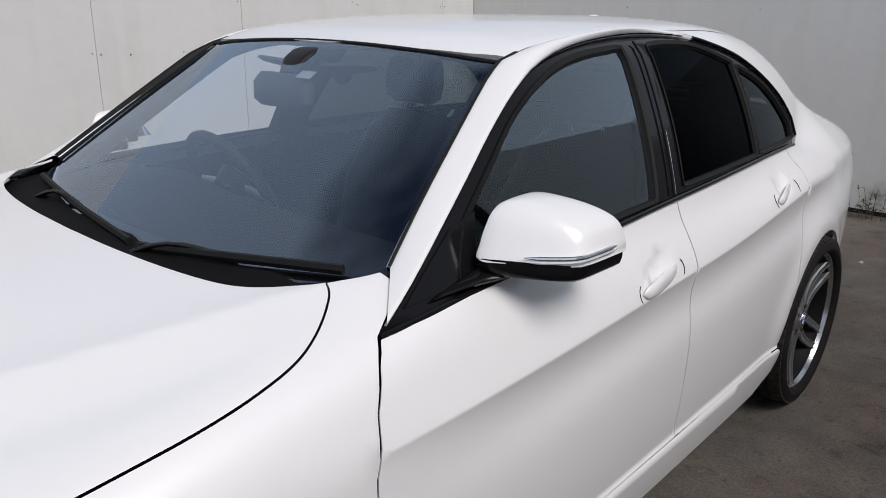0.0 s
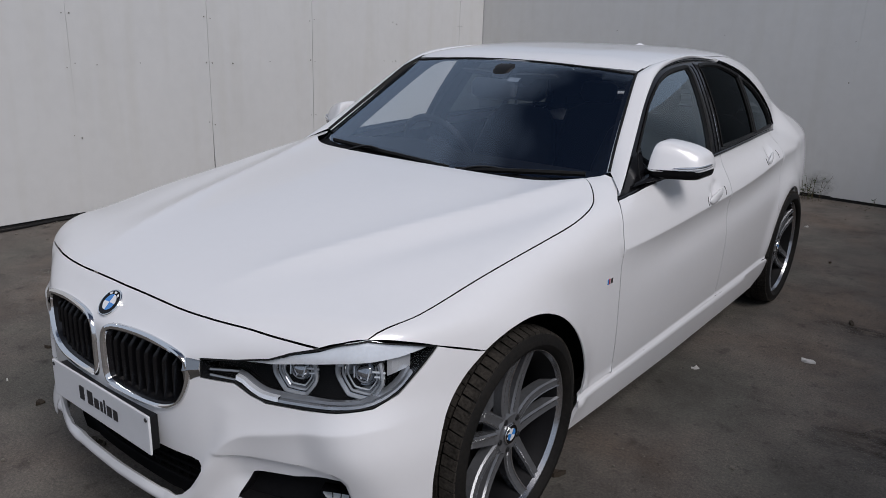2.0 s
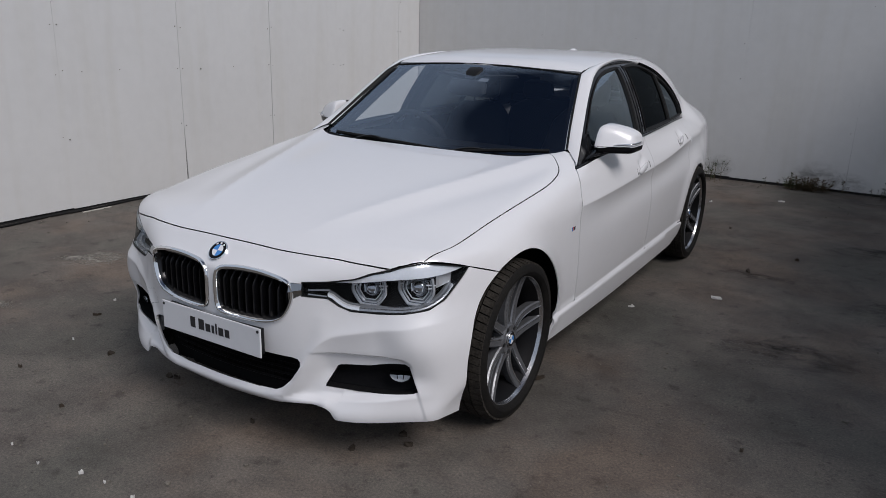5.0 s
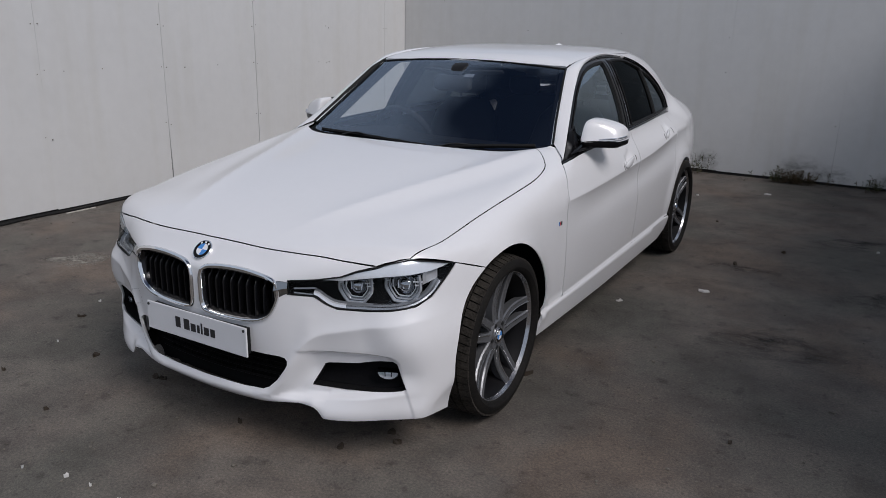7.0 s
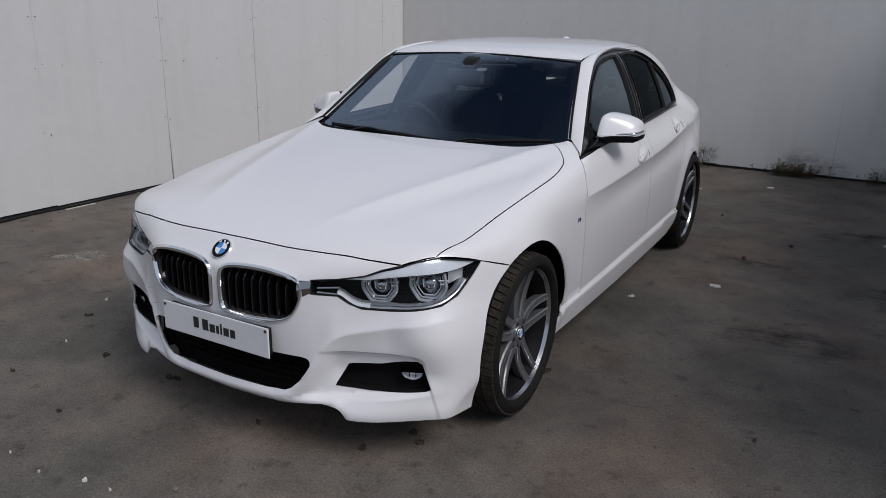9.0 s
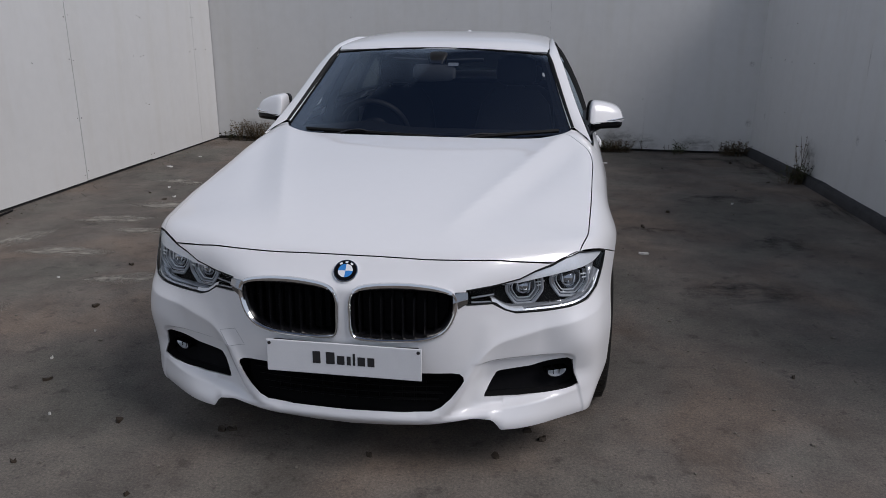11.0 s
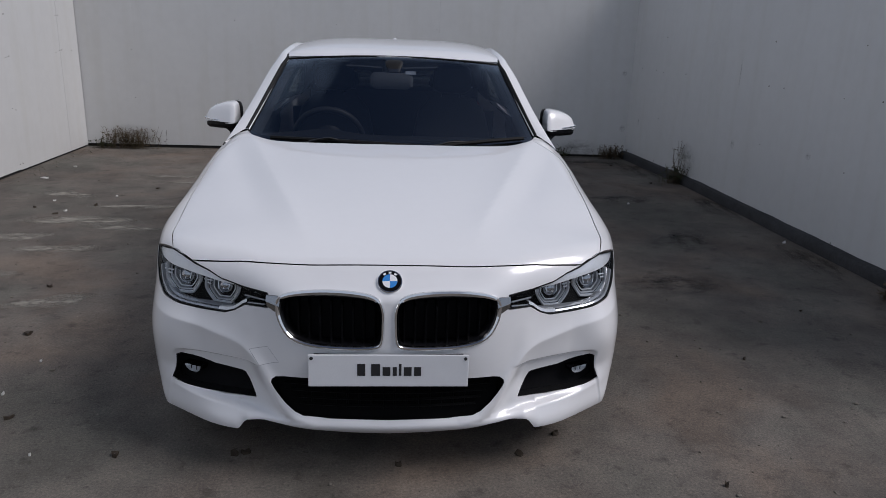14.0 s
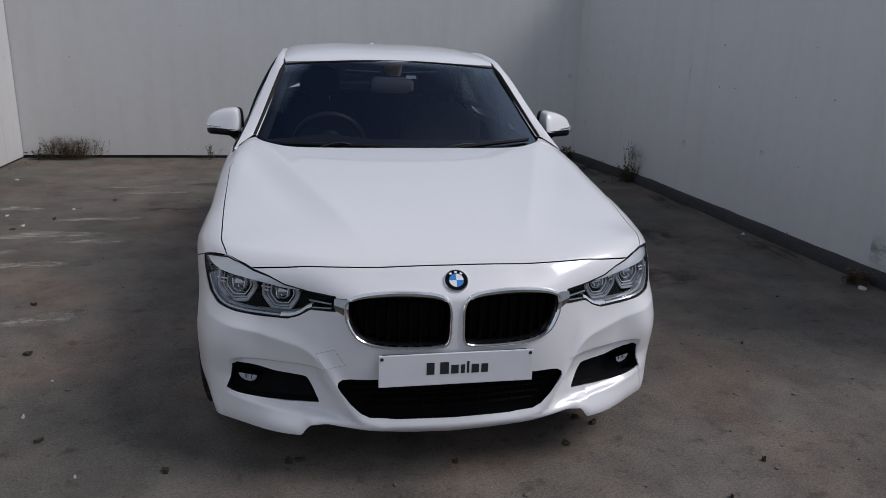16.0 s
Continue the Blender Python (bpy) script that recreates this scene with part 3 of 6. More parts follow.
DLO = [(0.65, 0.945), (0.75, 1.000), (0.848, 1.061), (0.959, 1.135), (1.071, 1.214), (1.18, 1.283), (1.30, 1.335), (1.46, 1.370), (1.669, 1.391), (1.865, 1.397), (2.087, 1.388), (2.26, 1.361), (2.44, 1.317), (2.60, 1.252), (2.74, 1.172), (2.825, 1.09), (2.83, 1.03), (2.75, 1.008)]
dlo_top = bend(DLO[:16], 4) + DLO[16:]
ws_side = bend([(0.728, 1.003), (0.690, 1.09), (0.645, 1.20), (0.588, 1.338)], 6)
ws_side3 = on(screen_map, *ws_side)
roof_seam = on(top_map, *bend([(0.592, 1.262), (0.588, 1.5), (0.585, 1.9), (0.575, 2.3), (0.555, 2.72)], 5))
rw_side3 = on(back_map, *bend([(0.555, 1.368), (0.60, 1.27), (0.655, 1.13), (0.67, 1.09)], 5))
SPLIT = 2.13
rear_seam = [p for p in roof_seam if p[1] > SPLIT]
rear_dlo = [q for q in dlo_top if q[0] > SPLIT]
cut_top = on(top_map, (0.581, SPLIT))[0]
quarter = [cabin_uv(p) for p in rw_side3[::-1]] + [cabin_uv(p) for p in rear_seam[::-1]] + [cabin_uv(cut_top)]
quarter += [cabin_uv(p) for p in on(side_map, (SPLIT, 1.382), *rear_dlo)]
quarter += [cabin_uv(p) for p in on(side_map, *rear_edge)]
quarter += [cabin_uv(p) for p in on(side_map, *[q for q in arch_r if q[0] > 2.50 and not (q[1] < 0.5 and q[0] < 2.8)])]
quarter += [cabin_uv(p) for p in on(side_map, (3.25, 0.24), (3.62, 0.26), (3.66, 0.6), (3.68, 0.92))] + [cabin_uv(p) for p in on(top_map, (0.70, 3.66), (0.68, 3.3))]
halves("rear_quarter_panel", quarter, cabin_map, PAINT, car)


# windscreen pillar and roof rail: a ruled, slightly crowned strip from the glass and roof seam to the window surround
rail_in = np.vstack([along(ws_side3, 16), along([ws_side3[-1]] + [p for p in roof_seam if p[1] < SPLIT] + [cut_top], 16)[1:]])
dlo3 = on(flank_map, *dlo_top)
pillar_out = [p for p, q in zip(dlo3, dlo_top) if q[0] < 1.30][:]
rail_out = np.vstack([along([on(flank_map, (0.668, 0.955))[0]] + [p for p in pillar_out if p[1] > 0.69], 16), along([pillar_out[-1]] + [p for p in dlo3 if 1.30 < p[1] < SPLIT] + [on(flank_map, (SPLIT, 1.382))[0]], 16)[1:]])
screen_up = np.array([0.0, -0.57, 0.82])
for right in (False, True):
    rows, seal = [], []
    for i, (a, b) in enumerate(zip(rail_in, rail_out)):
        front = max(0.0, 1 - max(0, i - 13) / 3.0)
        g = a.copy()
        a = a + screen_up * 0.012 * front + np.array([0.006 * front, 0, 0])
        b = b + np.array([0.006, -0.003, 0.002])
        mid = (a + b) / 2
        out = np.array([mid[0] * 0.9, -0.35 if mid[1] < 1.3 else 0.0, mid[2] - 0.75])
        out = out / np.linalg.norm(out)
        row = [a - out * 0.014 - np.array([0.004, 0, 0])]
        for t in (0, 0.06, 0.2, 0.4, 0.6, 0.8, 0.94, 1.0):
            row.append(a + (b - a) * t + out * (1 - step(1.7, 2.12, mid[1])) * ((0.016 - 0.014 * front) * (1 - (2 * t - 1) ** 2) + 0.002 * (min(t, 1 - t) > 0.03)))
        row.append(b - out * 0.014)
        rows.append(row)
        if i < 17:
            seal.append([g + np.array([-0.009, 0, 0]) - screen_up * 0.002, g - np.array([0.008, 0, 0]) + screen_up * 0.003, a - np.array([0.005, 0, 0]) + screen_up * 0.003, a + np.array([0.002, 0, 0]) + screen_up * 0.003, a + np.array([0.003, 0, 0]) - screen_up * 0.01])
    flip = -1 if right else 1
    for nm, grid, mat in (("roof_rail", rows, PAINT), ("windscreen_gasket", seal, RUBBER)):
        verts = [(flip * p[0], p[1], p[2]) for r in grid for p in r]
        k = len(grid[0])
        faces = [(i * k + j, i * k + j + 1, (i + 1) * k + j + 1, (i + 1) * k + j) for i in range(len(grid) - 1) for j in range(k - 1)]
        if not right:
            faces = [f[::-1] for f in faces]
        finish(nm, verts, faces, mat, car)

roof_half = [(0, 1.185), (0.3, 1.196), (0.5, 1.228), (0.588, 1.255)] + [(p[0], p[1]) for p in roof_seam] + [(0.3, 2.78), (0, 2.80)]
panel("roof", roof_half + [(-a, b) for a, b in reversed(roof_half[1:-1])], signed_map(top_map), PAINT, car, both=True, grain=0.04)
boot = [(0, 3.30), (0.4, 3.29), (0.665, 3.27), (0.680, 3.30), (0.699, 3.66), (0.685, 3.70), (0.3, 3.79), (0, 3.80)]
panel("boot_lid", boot + [(-a, b) for a, b in reversed(boot[1:-1])], signed_map(top_map), PAINT, car, both=True, grain=0.05)
tail_edge = [(p[0], p[2]) for p in on(side_map, *[(3.652, z) for z in (0.98, 0.9, 0.8, 0.6, 0.45, 0.30)])]
tail = [(0, 1.02), (0.4, 1.02), (0.64, 1.005)] + tail_edge + [(0, 0.28)]
panel("rear_bumper", tail + [(-a, b) for a, b in reversed(tail[1:-1])], signed_map(back_map), PAINT, car, both=True, grain=0.05)

# glass
ws_half = [(0, 0.945), (0.3, 0.945), (0.6, 0.945), (0.732, 0.945)] + ws_side + [(0.5, 1.349), (0.3, 1.362), (0, 1.368)]
panel("windscreen", ws_half + [(-a, b) for a, b in reversed(ws_half[1:-1])], signed_map(screen_map), WINDSCREEN, car, both=True, lip=0, off=-0.003, grain=0.04, field=cabin)
# black ceramic border printed round the windscreen's inner face
ws_loop = ws_half + [(-a, b) for a, b in reversed(ws_half[1:-1])]
ws_inner = [(a * 0.958, 1.165 + (b - 1.165) * (0.945 if b > 1.1 else 0.86)) for a, b in ws_loop]
panel("windscreen_border", ws_loop, signed_map(screen_map), FRIT, car, holes=[ws_inner], both=True, lip=0, off=-0.007, grain=0.04, field=cabin)
rw_half = [(0, 1.11), (0.4, 1.11), (0.655, 1.115), (0.60, 1.27), (0.55, 1.36), (0.3, 1.385), (0, 1.39)]
panel("rear_window", rw_half + [(-a, b) for a, b in reversed(rw_half[1:-1])], signed_map(back_map), REAR_GLASS, car, both=True, lip=0, off=-0.003, grain=0.05)


def inset(loop, d):
    return [tuple(p) for p in tidy(loop, d)]


dlo_loop = dlo_top + bend(belt, 5)[::-1]
glass_f = [(0.865, 0.985)] + bend([(0.925, 1.064), (1.046, 1.151), (1.173, 1.241), (1.315, 1.309), (1.467, 1.345), (1.675, 1.362)], 4) + [(1.580, 1.013), (1.3, 1.004)]
glass_r = [(1.748, 1.026)] + bend([(1.822, 1.364), (1.95, 1.368), (2.12, 1.357), (2.345, 1.305)], 4) + [(2.308, 1.035)]
glass_q = [(2.337, 1.036)] + bend([(2.378, 1.292), (2.54, 1.243), (2.67, 1.172), (2.775, 1.080)], 4) + [(2.782, 1.036)]
halves("window_frame", dlo_loop, flank_map, BLACK_GLOSS, car, holes=[glass_f, glass_r, glass_q], gap=0.001, off=-0.006, lip=0.03, grain=0.03)
halves("front_side_window", glass_f, flank_map, SIDE_GLASS, car, gap=-0.004, off=-0.014, lip=0, grain=0.05, field=pane)
halves("rear_side_window", glass_r, flank_map, DOOR_GLASS, car, gap=-0.004, off=-0.014, lip=0, grain=0.05, field=pane)
halves("quarter_window", glass_q, flank_map, DARK_GLASS, car, gap=-0.004, off=-0.014, lip=0, grain=0.05)

# near-black sheets behind the shut lines, the gaps' shade put into colour; also the floor, arch liners and bulkheads
halves("door_gap_sheet", [(0.50, 0.25), (2.60, 0.25), (2.62, 0.99), (1.2, 0.955), (0.62, 0.915), (0.50, 0.87)], side_map, VOID, car, off=-0.035, lip=0, grain=0.08)
bay = [(0, -0.66), (0.5, -0.60), (0.70, -0.47), (0.77, -0.3), (0.80, 0.0), (0.82, 0.4), (0.80, 0.62), (0.72, 0.74), (0, 0.62)]
panel("bonnet_gap_sheet", bay + [(-a, b) for a, b in reversed(bay[1:-1])], signed_map(top_map), VOID, car, both=True, off=-0.03, lip=0, grain=0.08)
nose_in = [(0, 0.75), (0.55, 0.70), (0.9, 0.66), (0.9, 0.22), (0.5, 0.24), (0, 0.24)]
panel("nose_gap_sheet", nose_in + [(-a, b) for a, b in reversed(nose_in[1:-1])], signed_map(nose_map), VOID, car, both=True, off=-0.085, lip=0, grain=0.08)


def part(name, bm, mat, parent, label="", smooth=False):
    """Links a bmesh as one mesh under a thing or part."""
    me = bpy.data.meshes.new(name)
    bm.to_mesh(me)
    bm.free()
    me.materials.append(mat)
    if smooth:
        me.polygons.foreach_set("use_smooth", [True] * len(me.polygons))
    ob = new(name, me)
    ob.parent = parent
    if label:
        ob["label"] = label
    return ob


def box(name, lo, hi, mat, parent=None, bevel=0.0, label=""):
    bm = bmesh.new()
    bmesh.ops.create_cube(bm, size=1)
    for v in bm.verts:
        v.co = Vector([lo[i] + (v.co[i] + 0.5) * (hi[i] - lo[i]) for i in range(3)])
    if bevel:
        bmesh.ops.bevel(bm, geom=bm.edges[:], offset=bevel, segments=2, affect="EDGES", profile=0.6)
    return part(name, bm, mat, parent, label)


def loft(name, rings, mat, parent, closed=True, caps=True, smooth=True, label="", right=False):
    """A mesh through rings of equally many points."""
    n = len(rings[0])
    verts = [tuple(p) for r in rings for p in r]
    faces = []
    for i in range(len(rings) - 1):
        for j in range(n if closed else n - 1):
            k = (j + 1) % n
            faces.append((i * n + j, i * n + k, (i + 1) * n + k, (i + 1) * n + j))
    if caps and closed:
        faces += [tuple(range(n))[::-1], tuple((len(rings) - 1) * n + j for j in range(n))]
    if right:
        verts = [(-x, y, z) for x, y, z in verts]
    bm = bmesh.new()
    vs = [bm.verts.new(v) for v in verts]
    for f in faces:
        try:
            bm.faces.new([vs[i] for i in f])
        except ValueError:
            pass
    bmesh.ops.remove_doubles(bm, verts=bm.verts[:], dist=1e-5)
    bmesh.ops.recalc_face_normals(bm, faces=bm.faces[:])
    ob = part(name, bm, mat, parent, label, smooth)
    if smooth:
        sharp(ob, 40)
    return ob


def sharp(ob, deg):
    """Marks edges sharper than deg as sharp."""
    me = ob.data
    bm = bmesh.new()
    bm.from_mesh(me)
    for e in bm.edges:
        if len(e.link_faces) == 2 and e.calc_face_angle(0) > radians(deg):
            e.smooth = False
    bm.to_mesh(me)
    bm.free()


def tube(name, pts, r, mat, parent, n=8, flat=1.0, closed=False, label="", right=False, up=(0, 0, 1)):
    """A rod along points; flat squeezes its section along up."""
    p = [Vector(a) for a in pts]
    rings = []
    for i, c in enumerate(p):
        a, b = (p[i - 1], p[(i + 1) % len(p)]) if closed else (p[max(i - 1, 0)], p[min(i + 1, len(p) - 1)])
        d = (b - a).normalized()
        s = d.cross(Vector(up)).normalized()
        u = s.cross(d)
        rr = r[i] if isinstance(r, (list, tuple)) else r
        rings.append([c + s * rr * math.cos(t) + u * rr * flat * math.sin(t) for t in np.linspace(0, 2 * math.pi, n, endpoint=False)])
    if closed:
        rings.append(rings[0])
    return loft(name, rings, mat, parent, True, not closed, True, label, right)


def lathe(name, profile, mat, parent, n=48, label="", smooth=True, angle=35):
    """A profile of (x, r) turned about the x axis."""
    rings = [[(x, r * math.cos(t), r * math.sin(t)) for x, r in profile] for t in np.linspace(0, 2 * math.pi, n, endpoint=False)]
    rings.append(rings[0])
    ob = loft(name, rings, mat, parent, False, False, smooth, label)
    sharp(ob, angle)
    return ob


# ---- wheels ----
TYRE = material("tyre_rubber", (0.009, 0.0088, 0.0085), 0.7, var=0.45, scale=9, bump=0.12, bump_scale=120, color2=(0.016, 0.0145, 0.013), spec=0.12)
TREAD = material("dusty_tread", (0.050, 0.044, 0.037), 0.85, spec=0.2, var=0.75, scale=14, bump=0.25, bump_scale=160)
ALLOY_DARK = material("dark_grey_alloy", (0.17, 0.175, 0.185), 0.25, 0.45, var=0.25, scale=12)
ALLOY_CUT = material("machined_alloy", (0.62, 0.63, 0.65), 0.24, 0.95, var=0.12, scale=20)
LIP = material("polished_rim_lip", (0.50, 0.51, 0.53), 0.22, 0.95, var=0.1, scale=20)
BARREL = material("dark_rim_barrel", (0.006, 0.006, 0.007), 0.6, 0.0, spec=0.15, var=0.3, scale=15)
DISC = material("brake_disc_steel", (0.035, 0.034, 0.033), 0.5, 0.8, var=0.3, scale=30)
BLUE = material("badge_blue", (0.05, 0.24, 0.62), 0.2, coat=0.6)
WHITE = material("badge_white", (0.80, 0.81, 0.83), 0.2, coat=0.6)


def roundel(parent, m, r, name="roundel"):
    """A round badge: dark ring, pale rim, quarters in blue and white. Its face looks along -y before m."""
    def turned(nm, prof, mat, host, label=""):
        ob = lathe(nm, prof, mat, host, 40, label)
        ob.data.transform(m @ pose(0, 0, 0, 0, 0, -90))
        return ob
    base = turned(name, [(-0.004, 0.0), (-0.004, r), (0.003, r), (0.005, r * 0.96), (0.005, r * 0.90), (0.004, r * 0.90), (0.004, 0.0)], CHROME, parent, "round badge, dark ring round blue and white quarters")
    turned("ring", [(0.0045, r * 0.90), (0.0055, r * 0.88), (0.0055, r * 0.60), (0.0045, r * 0.58)], BLACK_GLOSS, base)
    for k in (-1, 0, 1):
        bm = bmesh.new()
        a0 = math.pi / 2 + k * 0.62
        ring = [(r * q * math.cos(a0 + t), r * q * math.sin(a0 + t)) for q, t in ((0.66, -0.16), (0.66, 0.16), (0.82, 0.14), (0.82, -0.14))]
        bm.faces.new([bm.verts.new((a, -0.0060, b)) for a, b in ring])
        bmesh.ops.recalc_face_normals(bm, faces=bm.faces[:])
        q = part("ring_mark", bm, WHITE, base)
        q.data.transform(m)
    for k in range(4):
        bm = bmesh.new()
        a0 = k * math.pi / 2
        ring = [(0, 0)] + [(r * 0.59 * math.cos(a0 + t), r * 0.59 * math.sin(a0 + t)) for t in np.linspace(0, math.pi / 2, 10)]
        bm.faces.new([bm.verts.new((a, -0.0055, b)) for a, b in ring])
        bmesh.ops.recalc_face_normals(bm, faces=bm.faces[:])
        q = part("quarter", bm, (WHITE, BLUE)[k % 2], base)
        q.data.transform(m)
    return base


def wheel(parent, r=0.335):
    w = new("wheel")
    w.parent = parent
    w["label"] = "dark grey double-spoke alloy wheel with low tyre"
    # tyre: sidewall and shoulder, x outwards
    prof = [(0.090, 0.264), (0.106, 0.269), (0.117, 0.276), (0.124, 0.289), (0.122, 0.305), (0.115, 0.318), (0.107, r - 0.009), (-0.094, r - 0.009), (-0.100, 0.319), (-0.112, 0.285), (-0.106, 0.255), (-0.085, 0.243)]
    lathe("tyre", prof, TYRE, w, 64)
    # tread blocks: five ribs cut by slanting grooves
    bm = bmesh.new()
    n = 64
    for rib, (x0, x1, cut) in enumerate(((-0.097, -0.060, 1), (-0.052, -0.020, 0.5), (-0.012, 0.022, 0.4), (0.030, 0.062, 0.5), (0.070, 0.113, 1))):
        for k in range(n):
            a0, a1 = 2 * math.pi * (k + 0.06 * cut + 0.04) / n, 2 * math.pi * (k + 1 - 0.06 * cut) / n
            vs = []
            for lev in (r - 0.011, r):
                for xx, aa, sl in ((x0, a0, 0), (x1, a0, 1), (x1, a1, 1), (x0, a1, 0)):
                    aa += 0.25 * 2 * math.pi / n * (sl if rib >= 2 else 1 - sl)
                    rr = lev - (0.008 if abs(xx) > 0.09 else 0)
                    vs.append(bm.verts.new((xx, rr * math.cos(aa), rr * math.sin(aa))))
            for f in ((4, 5, 6, 7), (0, 1, 5, 4), (1, 2, 6, 5), (2, 3, 7, 6), (3, 0, 4, 7)):
                bm.faces.new([vs[i] for i in f])
    bmesh.ops.recalc_face_normals(bm, faces=bm.faces[:])
    part("tread", bm, TREAD, w, "dusty tyre tread in slanting blocks")
    # rim: bright lip and dark barrel
    lathe("rim_lip", [(0.090, 0.266), (0.102, 0.2715), (0.104, 0.270), (0.102, 0.2655), (0.086, 0.259)], LIP, w, 72, "bright machined rim edge")
    lathe("rim", [(0.087, 0.2595), (0.076, 0.249), (0.03, 0.226), (-0.05, 0.22), (-0.09, 0.235), (-0.095, 0.24)], BARREL, w, 64)
    # spokes: five pairs, each arm curved and hollowed with a machined face edge
    for k in range(5):
        a = 2 * math.pi * k / 5 + math.pi / 2
        for sgn in (-1, 1):
            rings = []
            for t in np.linspace(0, 1, 9):
                rad = 0.048 + t * 0.213
                off = sgn * (0.019 + 0.017 * t + 0.010 * math.sin(math.pi * t))
                width = 0.0150 + 0.007 * (1 - t) ** 2 + 0.002 * t
                depth = 0.073 + 0.020 * t ** 1.5 - 0.012 * math.sin(math.pi * t)
                ring = []
                for px, tx in ((-width, -0.006), (-width * 0.72, 0.0), (-width * 0.10, -0.004), (width * 0.72, 0.0), (width, -0.006), (width * 0.8, -0.040), (-width * 0.8, -0.040)):
                    tq = off + sgn * px
                    ring.append((depth + tx, rad * math.cos(a) - tq * math.sin(a), rad * math.sin(a) + tq * math.cos(a)))
                rings.append(ring)
            sp = loft("spoke", rings, ALLOY_DARK, w)
            cut = [[rg[1], tuple(np.array(rg[1]) * 0.62 + np.array(rg[2]) * 0.38)] for rg in rings]
            cut = [[(p[0] + 0.0012, p[1], p[2]) for p in rg] for rg in cut]
            loft("spoke_edge", cut, ALLOY_CUT, sp, False, False)
    lathe("hub", [(0.02, 0.072), (0.066, 0.070), (0.075, 0.060), (0.075, 0.034), (0.071, 0.033), (0.071, 0.0)], ALLOY_DARK, w, 40)
    for k in range(5):
        a = 2 * math.pi * (k + 0.5) / 5 + math.pi / 2
        bolt = lathe("wheel_bolt", [(0.050, 0.010), (0.075, 0.010), (0.078, 0.008), (0.078, 0.0)], BLACK_PLASTIC, w, 12)
        bolt.data.transform(Matrix.Translation((0, 0.052 * math.cos(a), 0.052 * math.sin(a))))
    roundel(w, pose(0.077, 0, 0, 0, 0, 90), 0.033, "hub_badge")
    lathe("brake_disc", [(-0.005, 0.165), (0.006, 0.165), (0.006, 0.06), (-0.005, 0.06)], DISC, w, 48)
    lathe("hub_carrier", [(-0.09, 0.05), (0.0, 0.075), (0.02, 0.07)], VOID, w, 24)
    bm = bmesh.new()
    for a in np.linspace(0.5, 1.5, 7):
        for rr in (0.105, 0.178):
            for xx in (-0.035, 0.032):
                bm.verts.new((xx, rr * math.cos(a), rr * math.sin(a)))
    bmesh.ops.convex_hull(bm, input=bm.verts[:])
    part("brake_caliper", bm, ALLOY_DARK, w)
    return w


first = wheel(car)
first.matrix_basis = pose(0.772, 0, 0.333, 64)
for m in (pose(0.802, 2.815, 0.333, 20), pose(-0.772, 0, 0.333, 0, 0, 180), pose(-0.802, 2.815, 0.333, 30, 0, 180)):
    copy_thing(first, m)

# arch liners
for yc, rr in ((-0.04, 0.412), (2.825, 0.378)):
    for sx in (1, -1):
        rings = []
        for a in np.linspace(radians(-12), radians(192), 28):
            rings.append([(sx * x, yc + q * math.cos(a), 0.325 + q * math.sin(a)) for x, q in ((0.80, rr), (0.70, rr), (0.52, rr - 0.01), (0.50, 0.05))])
        loft("arch_liner", rings, VOID, car, False, False)
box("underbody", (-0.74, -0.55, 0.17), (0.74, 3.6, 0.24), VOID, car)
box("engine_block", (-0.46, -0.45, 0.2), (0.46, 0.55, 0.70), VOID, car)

# ---- grille, intake, lamps, plate ----
# chrome, its colour lowered to imitate the dark ground it mirrors
LINK = material("ground_dimmed_chrome", (0.38, 0.39, 0.40), 0.12, 1.0, var=0.05)
SLAT = material("grille_black", (0.005, 0.005, 0.006), 0.20, spec=0.40)


def lay(mapping, pts, off):
    """Points of a flat outline on the skin, moved out by off."""
    p = mapping(np.array(pts, float))
    return p + slope(p, flanks if mapping is flank_map else skin) * off


def rim_strip(name, loop, mapping, widths, mat, parent, label="", right=False):
    """A raised frame that follows a closed outline: offsets (inwards, outwards from the skin)."""
    rings = [lay(mapping, tidy(loop, inw), out) for inw, out in widths]
    pts = list(zip(*[[tuple(q) for q in r] for r in rings]))
    pts.append(pts[0])
    return loft(name, pts, mat, parent, False, False, True, label, right)


